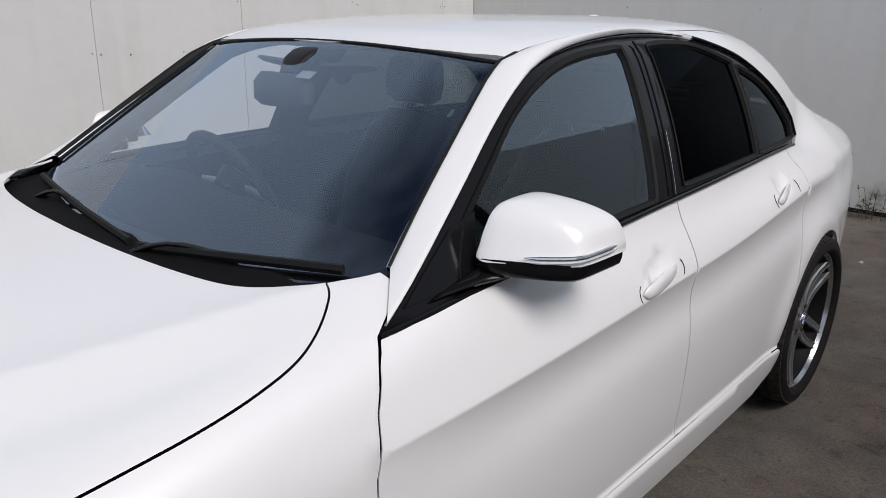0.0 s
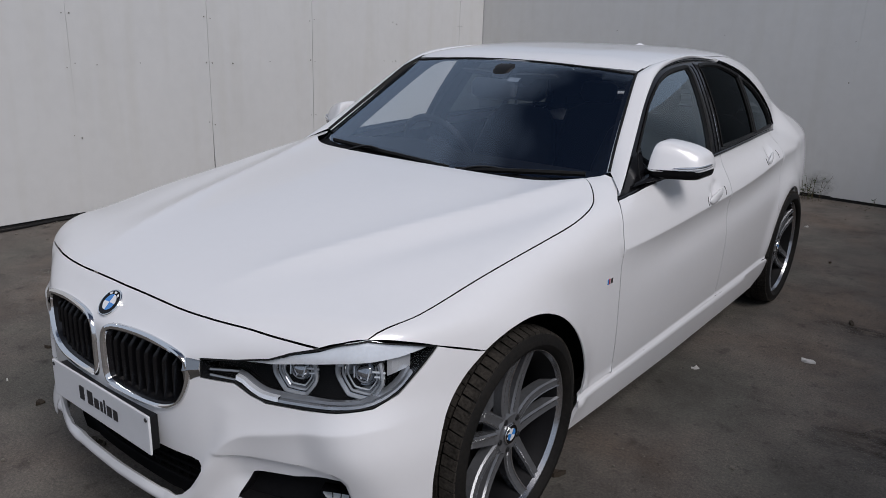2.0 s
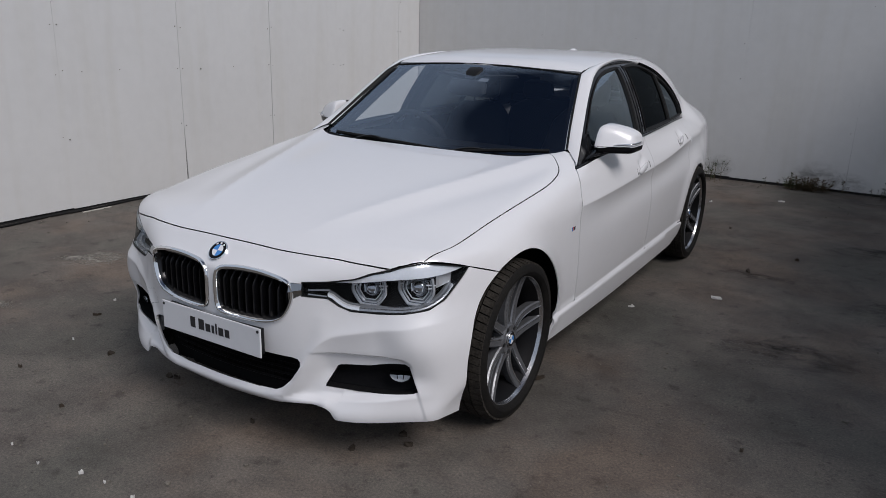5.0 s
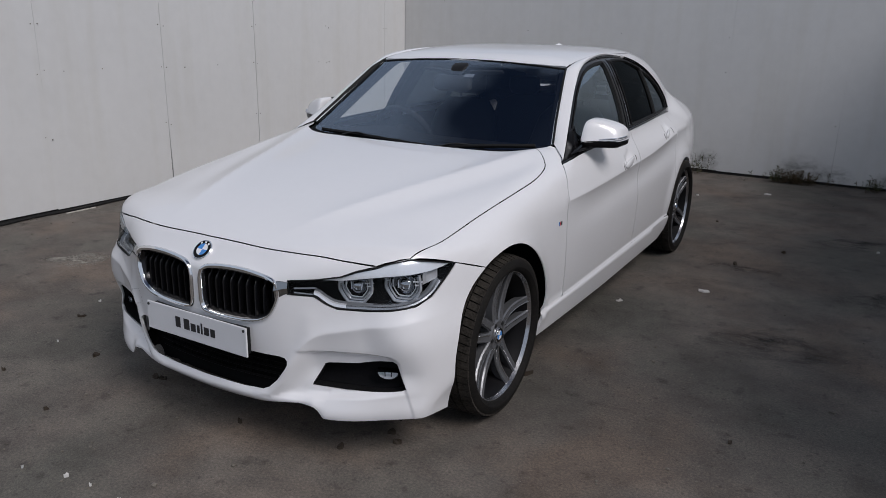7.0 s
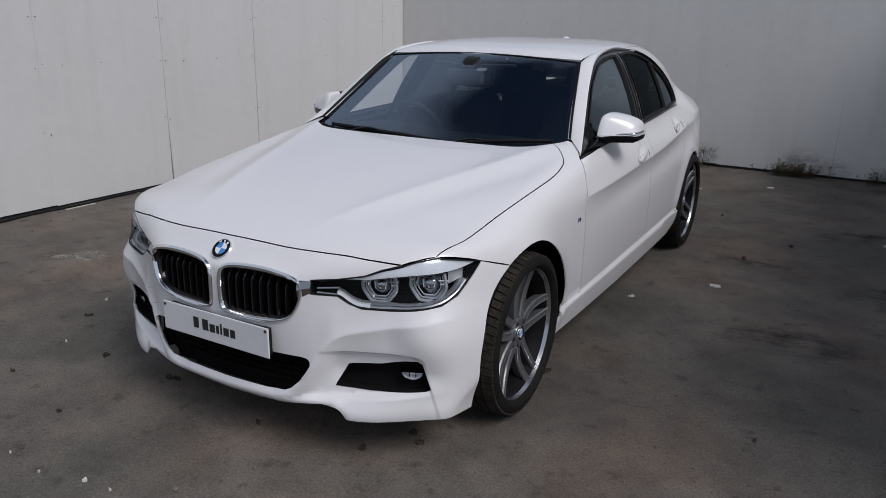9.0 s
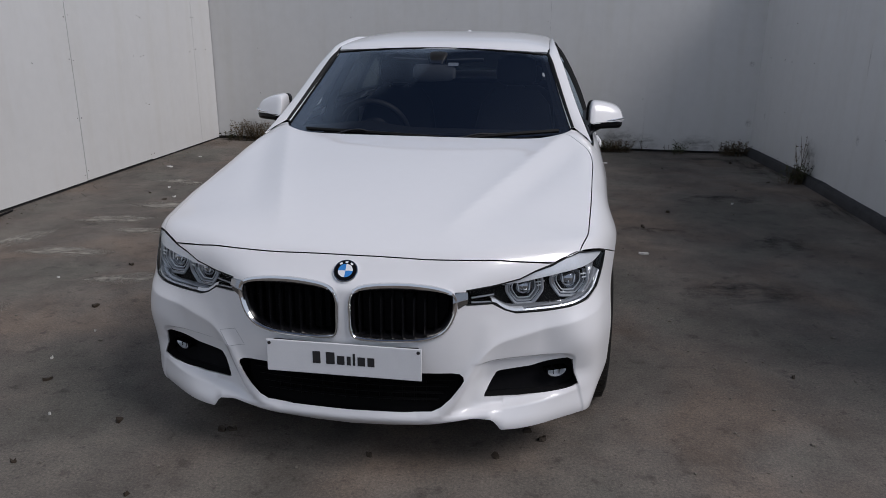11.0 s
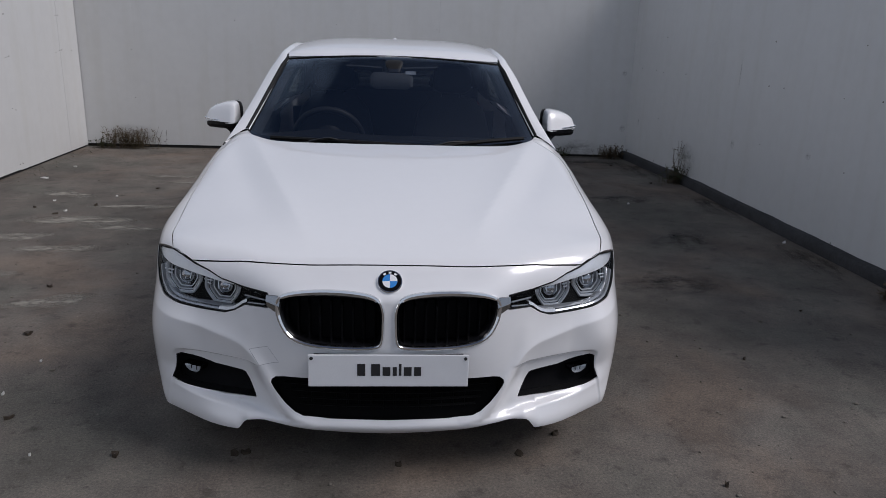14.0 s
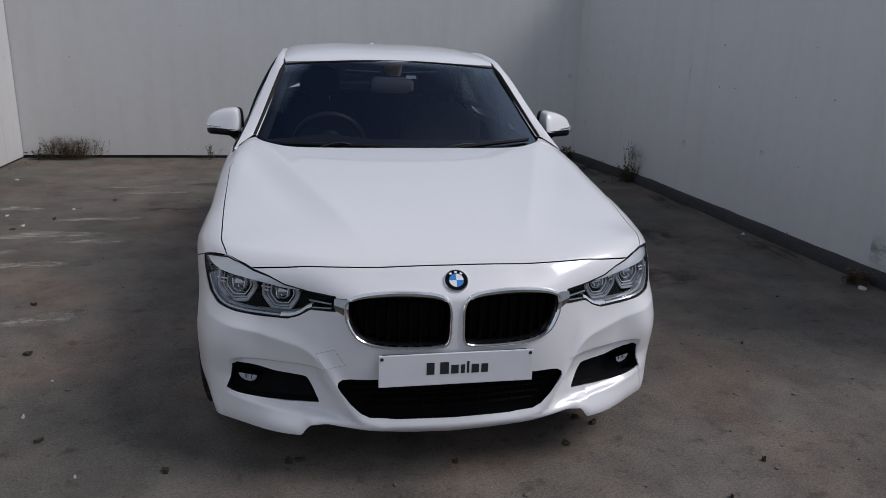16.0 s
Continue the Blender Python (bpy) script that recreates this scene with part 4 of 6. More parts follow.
for right in (False, True):
    gr = rim_strip("kidney_grille", kidney, nose_map, [(-0.008, -0.004), (-0.007, 0.004), (-0.003, 0.009), (0.002, 0.009), (0.007, 0.003), (0.008, -0.03)], CHROME, car, "chrome kidney grille frame with black slats", right)
    rim_strip("inner_frame", kidney, nose_map, [(0.006, -0.002), (0.009, -0.006), (0.014, -0.045)], SLAT, gr, "", right)
    for k in range(9):
        x = 0.047 + k * 0.0355
        top_z, low_z = 0.698 - 0.25 * max(0, x - 0.26) - 0.15 * max(0, 0.06 - x), 0.526 + 0.9 * max(0, x - 0.27) ** 1.4 * 2
        zs = low_z + (top_z - low_z) * np.array([0, 0.25, 0.5, 0.7, 0.76, 0.80, 0.85, 0.90, 1.0])
        front = [meet(np.array([[x, 0, z]]), np.array([[0, -1.0, 0]]), 0, 1.5)[0] for z in zs]
        rings = [[(x - 0.0055, p[1] + 0.058, z), (x - 0.0030, p[1] + 0.018 + b, z), (x, p[1] + 0.014 + b, z), (x + 0.0030, p[1] + 0.018 + b, z), (x + 0.0055, p[1] + 0.058, z)] for p, z, b in zip(front, zs, (0, 0, 0, 0, 0.003, 0.009, 0.016, 0.022, 0.030))]
        loft("grille_slat", rings, SLAT, gr, True, True, True, "", right)
    # chrome link between grille and lamp, the dark ground's reflection put into its colour
    link = []
    for k, out in ((0.0, -0.004), (0.08, 0.004), (0.48, 0.010), (0.56, 0.006), (0.92, 0.002), (1.0, -0.004)):
        link.append([tuple(q) for q in lay(nose_map, [(x, z0 + (z1 - z0) * k) for x, z0, z1 in ((0.350, 0.690, 0.616), (0.368, 0.690, 0.627), (0.384, 0.689, 0.637), (0.396, 0.688, 0.643))], out)])
    loft("chrome_link", link, LINK, gr, False, False, True, "", right)
    panel("grille_mesh", [tuple(q) for q in tidy(kidney, 0.002)], nose_map, VOID, gr, off=-0.055, gap=0, lip=0, grain=0.05, right=right)

MESH = material("intake_mesh", (0.004, 0.004, 0.0045), 0.7, spec=0.08, var=0.4, scale=60)
lower = panel("lower_intake", intake, signed_map(nose_map), MESH, car, off=-0.06, gap=-0.006, lip=0, both=True, grain=0.05, label="black lower air intake with slats")
for z in (0.285, 0.310, 0.335, 0.360):
    w = 0.30 + (z - 0.285) * 0.7
    tube("intake_slat", [(x, -0.735 + 0.25 * abs(x) ** 2, z) for x in np.linspace(-w, w, 13)], 0.006, MESH, lower, 6, 0.6)
for k in range(14):
    x = -0.26 + k * 0.04
    tube("intake_bar", [(x, -0.722 + 0.25 * abs(x) ** 2, 0.268), (x, -0.722 + 0.25 * abs(x) ** 2, 0.38)], 0.004, MESH, lower, 6, up=(0, 1, 0))

CLEAR = material("clear_reflector", (0.88, 0.90, 0.93), 0.12, 0.5, coat=0.5, var=0.15, scale=40)
LAMP_DARK = material("lamp_housing", (0.030, 0.031, 0.034), 0.25, 0.5, var=0.3, scale=25)
PROJ = material("projector_lens", (0.50, 0.52, 0.55), 0.05, 0.9, coat=1.0, var=0.3, scale=60)
DRL = material("clear_light_guide", (0.50, 0.52, 0.55), 0.10, 0.1, coat=0.8, var=0.25, scale=50)
SILVER = material("satin_silver", (0.86, 0.88, 0.91), 0.17, 0.25, coat=0.5, var=0.1, scale=15)
SATIN = material("satin_grey", (0.42, 0.44, 0.47), 0.25, 0.6, coat=0.4, var=0.2, scale=30)
lamp_loop = lamp_high[::-1][:1] + lamp_high[::-1][1:] + lamp_ridge + [tip] + lamp_low[::-1][1:]


def inward(x, z, depth):
    """A point behind the nose's skin, straight back from where it is seen from ahead."""
    p = meet(np.array([[x, 0.4, z]]), np.array([[0, -1.0, 0]]), 0.0, 2.0)[0]
    return Vector((x, p[1] + depth, z))


for right in (False, True):
    sx = -1 if right else 1
    lamp = panel("headlight", lamp_loop, nose_map, LAMP_DARK, car, off=-0.115, gap=0.0, lip=0, grain=0.03, right=right, label="clear headlight with two ringed projectors, unlit")
    rim_strip("lamp_wall", lamp_loop, nose_map, [(0.002, -0.004), (0.004, -0.116)], LAMP_DARK, lamp, "", right)
    rim_strip("lamp_seal", lamp_loop, nose_map, [(-0.001, -0.012), (0.0005, -0.001), (0.0030, -0.001), (0.0035, -0.006)], RUBBER, lamp, "", right)
    panel("lens", lamp_loop, nose_map, LENS, lamp, off=-0.003, gap=0.001, lip=0, grain=0.02, right=right)
    # silver blade under the upper edge
    brow = [front_uv(0.500, 0.696), front_uv(0.56, 0.707), front_uv(0.61, 0.728), nose_uv((0.664, -0.590, 0.744))] + [nose_uv(p) for p in on(top_map, (0.712, -0.548), (0.748, -0.508))] + [nose_uv((0.80, -0.448, 0.756)), nose_uv((0.835, -0.380, 0.741))]
    fold = [front_uv(0.806, 0.728), front_uv(0.77, 0.722), front_uv(0.70, 0.717), front_uv(0.63, 0.708), front_uv(0.56, 0.697)]
    panel("silver_brow", brow + fold, nose_map, SILVER, lamp, off=-0.009, gap=0.0, lip=0.012, grain=0.02, right=right, label="silver brow over the projectors")
    # darker facet that turns in below the brow
    facet = []
    for (a, b), d in zip([front_uv(0.818, 0.733)] + fold + [front_uv(0.50, 0.690)], (0.003, 0.006, 0.008, 0.008, 0.007, 0.006, 0.003)):
        facet.append([tuple(lay(nose_map, [(a, b + 0.001)], -0.010)[0]), tuple(lay(nose_map, [(a, b - d)], -0.030)[0]), tuple(lay(nose_map, [(a, b - d - 0.002)], -0.045)[0])])
    loft("brow_facet", facet, SATIN, lamp, False, False, True, "", right)
    side_r = [[(0.772 + dx, -0.468 + 0.6 * dx + k * 0.04, z + 0.6 * dx) for dx, k in ((0, 0), (0.010, 0), (0.026, 1), (0.016, 1))] for z in (0.672, 0.684, 0.690, 0.716)]
    loft("side_reflector", side_r, CLEAR, lamp, smooth=False, right=right)
    # silver line along the lower edge
    edge = bend(lamp_low[1:-1], 3)
    for nm, pts, wide, mat in (("silver_kick", edge[3:11], 0.0100, SILVER), ("silver_line", edge[10:], 0.0055, SATIN), ("lower_trim", edge[3:], 0.0, SATIN)):
        rows = []
        for u, v in pts:
            if wide:
                rows.append([lay(nose_map, [(u, v + 0.0050)], -0.010)[0], lay(nose_map, [(u, v + 0.0050 + wide)], -0.013)[0], lay(nose_map, [(u, v + 0.0060 + wide)], -0.03)[0]])
            else:
                rows.append([lay(nose_map, [(u, v + 0.0125)], -0.024)[0], lay(nose_map, [(u, v + 0.018)], -0.030)[0], lay(nose_map, [(u, v + 0.019)], -0.045)[0]])
        loft(nm, [list(map(tuple, r)) for r in rows], mat, lamp, False, False, True, "", right)
    for x0, z0, x1, z1 in ((0.405, 0.660, 0.475, 0.664), (0.405, 0.645, 0.465, 0.640)):
        pts = [inward(x0 + (x1 - x0) * t, z0 + (z1 - z0) * t, 0.016) for t in (0, 0.5, 1)]
        tube("light_bar", pts, 0.0034, SATIN, lamp, 8, 1, right=right)
    for x, y, z, s, yaw in ((0.569, -0.582, 0.650, 1.0, 16), (0.717, -0.506, 0.661, 1.04, 14)):
        m = Matrix.Translation((sx * x, y, z)) @ pose(0, 0, 0, 0, 0, sx * yaw) @ Matrix.Scale(s, 4)
        pr = lathe("projector", [(0.0, 0.033), (0.008, 0.031), (0.006, 0.029), (0.016, 0.022), (0.022, 0.012), (0.024, 0.0)], PROJ, lamp, 32)
        pr.data.transform(m @ Matrix.Translation((0, 0.028, 0.004)) @ pose(0, 0, 0, 0, 0, -90))
        # bright bowl with facets between lens and guides
        bowl = [[(k * math.cos(a), dy, k * math.sin(a) + 0.003) for a in np.linspace(0, 2 * math.pi, 12, endpoint=False)] for k, dy in ((0.034, 0.026), (0.040, 0.016), (0.047, 0.008))]
        bw = loft("reflector_bowl", bowl, SATIN, pr, True, False, False)
        bw.data.transform(m)
        # six-sided light guides, open at the top, one inside the other
        hexa = bend([(-0.058, 0.050), (-0.0645, 0.006), (-0.058, -0.016), (-0.036, -0.047), (-0.024, -0.0535), (0.024, -0.0535), (0.036, -0.047), (0.058, -0.016), (0.0645, 0.006), (0.058, 0.050)], 2)
        for name, k, dy, wide, mat in (("light_ring", 0.96, 0.0, 0.0050, DRL), ("light_ring", 0.79, 0.007, 0.0030, DRL), ("inner_ring", 0.62, 0.012, 0.0020, SILVER), ("ring_edge", 1.03, -0.001, 0.0012, CHROME), ("ring_edge", 0.865, 0.002, 0.0012, CHROME)):
            rg = tube(name, [(k * a, dy, k * c + 0.002) for a, c in hexa], wide, mat, pr, 8, 1.3, up=(0, 1, 0))
            rg.data.transform(m)
        # clips that hold the guides
        for z0, x0, x1 in ((0.026, 0.036, 0.068), (0.014, 0.042, 0.060), (0.020, -0.060, -0.046)):
            clip = tube("ring_clip", [(sx * x0, -0.003, z0), (sx * x1, -0.001, z0 + 0.003)], 0.0026, SILVER, pr, 6)
            clip.data.transform(m)
        # dark stepped cup behind the guides
        cup = [[(k * a * sx, dy, k * c) for a, c in ((-0.060, 0.050), (-0.064, 0.004), (-0.034, -0.052), (0.034, -0.052), (0.064, 0.004), (0.060, 0.050))] for k, dy in ((1.00, 0.010), (0.80, 0.014), (0.76, 0.030), (0.5, 0.04))]
        cb = loft("bezel", cup, LAMP_DARK, pr, True, False, False)
        cb.data.transform(m)
        for a in (-0.022, 0.0, 0.022):
            vb = tube("reflector_rib", [(a, 0.012, 0.022), (a * 0.8, 0.004, -0.004)], 0.002, CLEAR, pr, 6, up=(0, 1, 0))
            vb.data.transform(m)
    # lamp pocket in the bumper
    pk = panel("fog_lamp_pocket", pocket, nose_map, VOID, car, off=-0.05, gap=-0.006, lip=0, grain=0.03, right=right, label="black bumper pocket with a round fog lamp")
    rim_strip("pocket_wall", pocket, nose_map, [(-0.001, -0.006), (0.004, -0.052)], BLACK_PLASTIC, pk, "", right)
    # half-moon fog lamp, flat above
    m = Matrix.Translation((sx * 0.693, -0.566, 0.350)) @ pose(0, 0, 0, 0, 0, sx * 26)
    moon = [(-0.037, 0.009), (0.037, 0.009)] + [(0.037 * math.cos(a), 0.006 - 0.027 * math.sin(a)) for a in np.linspace(0.08, math.pi - 0.08, 15)]
    def half_moon(name, keys, mat, host, label=""):
        ob = loft(name, [[(k * a, dy, k * c) for a, c in moon] for k, dy in keys], mat, host, True, False, True, label)
        ob.data.transform(m)
        return ob
    fl = half_moon("fog_lamp", [(1.10, 0.030), (1.08, -0.004), (1.0, -0.006), (0.97, 0.0)], BLACK_GLOSS, pk)
    half_moon("reflector", [(0.97, 0.0), (0.8, 0.012), (0.45, 0.020), (0.02, 0.022)], CLEAR, fl, "bright faceted reflector")
    half_moon("fog_lens", [(0.98, -0.002), (0.8, -0.008), (0.5, -0.012), (0.02, -0.014)], LENS, fl)
    for a in (-0.012, 0.012):
        v = tube("lens_bar", [(a, 0.006, 0.006), (a * 0.9, 0.004, -0.012)], 0.0018, LAMP_DARK, fl, 6, up=(0, 1, 0))
        v.data.transform(m)

# show plate with its lettering as bars
PLATE = material("white_plate", (0.74, 0.75, 0.77), 0.28, coat=0.4, var=0.04, scale=20)
INK = material("black_print", (0.02, 0.02, 0.022), 0.5)
plate = box("show_plate", (-0.26, -0.812, 0.398), (0.26, -0.805, 0.510), PLATE, car, 0.0025, "white show plate with a line of black print")
x = -0.102
for w, h, gap in ((0.026, 0.042, 0.019), (0.029, 0.042, 0.008), (0.025, 0.031, 0.008), (0.013, 0.031, 0.007), (0.008, 0.042, 0.008), (0.025, 0.031, 0.008), (0.023, 0.031, 0.0)):
    box("print_bar", (x, -0.8132, 0.437), (x + w, -0.8118, 0.437 + h), INK, plate)
    x += w + gap
for xs in (-0.249, 0.249):
    sc = lathe("plate_screw", [(0, 0.006), (0.002, 0.0055), (0.003, 0.0)], INK, plate, 12)
    sc.data.transform(Matrix.Translation((xs, -0.812, 0.498)) @ pose(0, 0, 0, 0, 0, -90))
box("plate_holder", (-0.245, -0.806, 0.40), (0.245, -0.775, 0.50), BLACK_PLASTIC, plate, 0.003)

p0 = meet(np.array([[0.0, 0, 0.736]]), np.array([[0, -1.0, 0]]), 0, 1.5)[0]
n0 = slope(np.array([p0]))[0]
tilt = math.degrees(math.atan2(n0[2], -n0[1]))
roundel(car, Matrix.Translation(Vector(p0) + Vector(n0) * 0.002) @ pose(0, 0, 0, -tilt), 0.041)
hook = [(-0.462, 0.490), (-0.398, 0.507), (-0.362, 0.455), (-0.428, 0.437)]
rim_strip("tow_eye_cover", [front_uv(-a, b) for a, b in hook], nose_map, [(0.0, 0.0005), (0.0009, 0.0005)], SATIN, car, "thin seam of the towing-eye cover", True)

# ---- mirrors, handles, wipers, trim ----
for right in (False, True):
    sx = -1 if right else 1
    mir = new("door_mirror")
    mir.parent = car
    mir["label"] = "white door mirror with clear indicator on a black foot"
    outline = bend([(0.818, 1.016), (0.812, 1.045), (0.814, 1.090), (0.822, 1.114), (0.844, 1.122), (0.890, 1.115), (0.938, 1.100), (0.972, 1.079), (0.986, 1.050), (0.990, 1.028), (0.980, 1.018), (0.88, 1.016)], 4, True)
    cx, cz = 0.89, 1.020
    def shell(scale_keys, inboard=0.0):
        out = []
        for y, s in scale_keys:
            lean = 0.42 * min(1.0, max(0.0, (1.06 - y) / 0.10))
            out.append([(cx - inboard + (a - cx) * s, y + 0.55 * (a - cx) * s + lean * (b - cz) * s, cz + (b - cz) * s) for a, b in outline])
        return out
    keys = [(1.062, 0.93), (1.068, 0.985), (1.060, 1.0), (1.03, 1.0), (0.990, 0.995), (0.960, 0.985), (0.940, 0.965), (0.929, 0.92), (0.922, 0.81), (0.919, 0.55), (0.918, 0.15)]
    loft("mirror_shell", shell(keys), PAINT, mir, right=right)
    loft("mirror_bezel", shell([(1.058, 0.95), (1.062, 0.98), (1.082, 0.98), (1.088, 0.95), (1.084, 0.90)], 0.013), BLACK_PLASTIC, mir, right=right)
    plan = [(s, y) for y, s in keys[2:]]
    outer = [(cx + (0.987 - cx) * s, y + 0.55 * (0.987 - cx) * s) for s, y in plan]
    innr = [(cx + (0.818 - cx) * s, y + 0.55 * (0.818 - cx) * s) for s, y in plan]
    ring = outer + innr[::-1]
    mx, my = cx - 0.01, 1.015
    foot = [[(mx + (a - mx) * k, my + (b - my) * k, z) for a, b in ring] for k, z in ((0.97, 1.024), (1.006, 1.021), (1.005, 1.008), (0.98, 0.997), (0.90, 0.989), (0.6, 0.986))]
    loft("lower_cover", foot, BLACK_GLOSS, mir, right=right)
    arm = [[(x + a * math.cos(t), y + b * math.sin(t), z + c * math.sin(t + 0.4)) for t in np.linspace(0, 2 * math.pi, 16, endpoint=False)] for x, y, z, a, b, c in ((0.895, 1.012, 1.002, 0.05, 0.045, 0.016), (0.855, 0.978, 0.997, 0.035, 0.045, 0.018), (0.822, 0.915, 0.988, 0.025, 0.06, 0.021), (0.80, 0.845, 0.976, 0.022, 0.09, 0.024), (0.79, 0.822, 0.967, 0.02, 0.10, 0.026))]
    loft("mirror_arm", arm, BLACK_GLOSS, mir, right=right)
    for nm, dz, wide, mat in (("indicator", 0.008, 0.0040, CHROME), ("indicator_lens", 0.001, 0.0036, CLEAR)):
        strip = []
        for s, y in bend([(0.10, 0.9175), (0.55, 0.9185), (0.81, 0.921), (0.92, 0.928), (0.965, 0.939), (0.985, 0.959), (0.995, 0.99), (1.0, 1.03)], 2):
            px = cx + (0.990 - cx) * s
            strip.append((px + 0.001, y - 0.002 + 0.55 * (px - cx), 1.023 + dz + 0.008 * s ** 2))
        tube(nm, strip, [0.001] + [wide] * (len(strip) - 2) + [0.001], mat, mir, 8, 1.0, right=right)
    gl = [[(cx - 0.013 + (a - cx) * s, 1.085 + 0.55 * (a - cx), cz + (b - cz) * s) for a, b in outline] for s in (0.90, 0.0)]
    loft("mirror_glass", gl, CHROME, mir, True, False, False, right=right)
    # sail panel in front of the side window
    panel("sail_panel", [(0.72, 0.970), (0.90, 0.982), (0.955, 1.085), (0.885, 1.066)], flank_map, BLACK_GLOSS, mir, off=-0.002, gap=0, lip=0.01, grain=0.03, right=right)
    # handles
    for yc, zc in ((1.49, 0.853), (2.385, 0.915)):
        rings = []
        for t in np.linspace(-1, 1, 15):
            y = yc + 0.005 + 0.104 * t
            z = zc - 0.014 + 0.07 * 0.104 * t
            base = side_map(np.array([[y, z]]))[0][0]
            flatx = side_map(np.array([[yc - 0.12, zc - 0.03]]))[0][0] * (0.5 - t / 2) + side_map(np.array([[yc + 0.13, zc + 0.035]]))[0][0] * (0.5 + t / 2)
            taper = (1 - abs(t) ** 4) ** 0.5 + 0.02
            xo = flatx + 0.011 * (1 - t ** 4)
            rings.append([(xo + 0.009 * taper * math.cos(a), y, z + 0.021 * taper * math.sin(a)) for a in np.linspace(0, 2 * math.pi, 14, endpoint=False)])
        hd = loft("door_handle", rings, PAINT, car, right=right)
        for t0, y0, z0 in ((-1, yc - 0.094, zc - 0.022), (1, yc + 0.104, zc - 0.006)):
            arcp = []
            for a in np.linspace(radians(105), radians(235), 8):
                q = side_map(np.array([[y0 - t0 * 0.014 * math.cos(a), z0 + 0.020 * math.sin(a)]]))[0]
                arcp.append((q[0] + 0.0005, q[1], q[2]))
            tube("handle_gap", arcp, 0.0012, RUBBER, hd, 6, right=right)
    # thin bright-black belt trim and roof-edge seals
    tube("pillar_seam", [tuple(p + np.array([0.001, 0, 0])) for p in flank_map(np.array(bend([(1.665, 1.006), (1.688, 1.12), (1.718, 1.25), (1.752, 1.376)], 4)))], 0.0028, VOID, car, 6, right=right)
    tube("pillar_edge", [tuple(p + np.array([0.0015, 0, 0])) for p in flank_map(np.array(bend([(1.677, 1.008), (1.691, 1.08), (1.709, 1.16)], 4)))], 0.0012, CHROME, car, 6, right=right)
    tube("belt_trim", [tuple(p + np.array([0.004, 0, -0.002])) for p in flank_map(np.array(bend(belt, 6)))], 0.0065, BLACK_GLOSS, car, 8, right=right)
    tube("window_surround", [tuple(p + np.array([0.0, 0, 0])) for p in flank_map(np.array(dlo_top[2:-1]))], 0.0045, BLACK_GLOSS, car, 8, right=right)
    for a0, a1 in ((glass_f, 5), (glass_r, 3), (glass_q, 3)):
        rim_strip("window_seal", a0, flank_map, [(-0.012, -0.003), (-0.010, 0.0), (-0.002, -0.004), (0.002, -0.016)], RUBBER, car, "", right)
    tube("roof_seam", [tuple(np.array(p) + np.array([0, 0, -0.004])) for p in roof_seam], 0.004, RUBBER, car, 6, right=right)
    # side badge
    b0 = side_map(np.array([[0.497, 0.703]]))[0]
    for k, (mat, w) in enumerate(((BLUE, 0.006), (material("badge_red", (0.5, 0.03, 0.03), 0.3), 0.006), (CHROME, 0.016))):
        y = 0.478 + k * 0.010
        bb = box("wing_badge", (b0[0] - 0.001, y, 0.694), (b0[0] + 0.002, y + w, 0.712), mat, car)
        bb.data.transform(Matrix.Identity(4))
        if right:
            bb.data.transform(Matrix.Diagonal((-1, 1, 1, 1)))
            bb.data.flip_normals()

# top seal of the windscreen, cowl under the bonnet's rear edge, wipers
tube("windscreen_top_seal", [tuple(p) for p in lay(screen_map, [(x, 1.368 - 0.030 * (x / 0.588) ** 2) for x in np.linspace(-0.588, 0.588, 25)], -0.002)], 0.0045, RUBBER, car, 8)
cowl = []
for x in np.linspace(-0.76, 0.76, 25):
    yb = 0.45 + 0.10 * (abs(x) / 0.7) ** 3
    g = screen_map(np.array([[min(abs(x), 0.72), 0.945]]))[0]
    cowl.append([(x, yb, 0.93), (x, yb + 0.06, 0.935), (x * 0.99, max(g[1] - 0.03, yb + 0.07), 0.940), (x * 0.985, max(g[1] + 0.004, yb + 0.09), 0.952)])
loft("cowl", cowl, BLACK_PLASTIC, car, False, False)
frit = [(-0.728, 0.948), (0, 0.948), (0.728, 0.948), (0.718, 1.010), (0.66, 0.992), (0.5, 0.985), (0, 0.985), (-0.5, 0.985), (-0.66, 0.992), (-0.718, 1.010)]
panel("frit_band", frit, signed_map(screen_map), BLACK_GLOSS, car, both=True, off=-0.006, gap=0, lip=0, grain=0.04, field=cabin)


def wiper(piv, elbow, a, b):
    w = new("wiper")
    w.parent = car
    w["label"] = "black windscreen wiper with a flat blade"
    pts = bend([piv, elbow, tuple((np.array(a) + np.array(b)) / 2)], 5)
    tube("wiper_arm", pts, [0.010] * 4 + [0.007] * (len(pts) - 4), BLACK_PLASTIC, w, 8, 0.6)
    q = [tuple(np.array(a) + (np.array(b) - np.array(a)) * t + np.array([0, -0.012 * math.sin(math.pi * t), 0.004 * math.sin(math.pi * t)])) for t in np.linspace(0, 1, 12)]
    tube("wiper_blade", q, 0.008, RUBBER, w, 6, 1.3)
    lathe_ob = lathe("pivot_cap", [(0, 0.016), (0.012, 0.015), (0.016, 0.0)], BLACK_PLASTIC, w, 16)
    lathe_ob.data.transform(Matrix.Translation(piv) @ pose(0, 0, 0, 0, -70, 0))


def glass_point(x, z, off=0.016):
    return tuple(lay(signed_map(screen_map), [(x, z)], off)[0])


wiper((-0.50, 0.60, 0.945), glass_point(-0.33, 0.966, 0.03), glass_point(-0.60, 0.968), glass_point(0.14, 0.956))
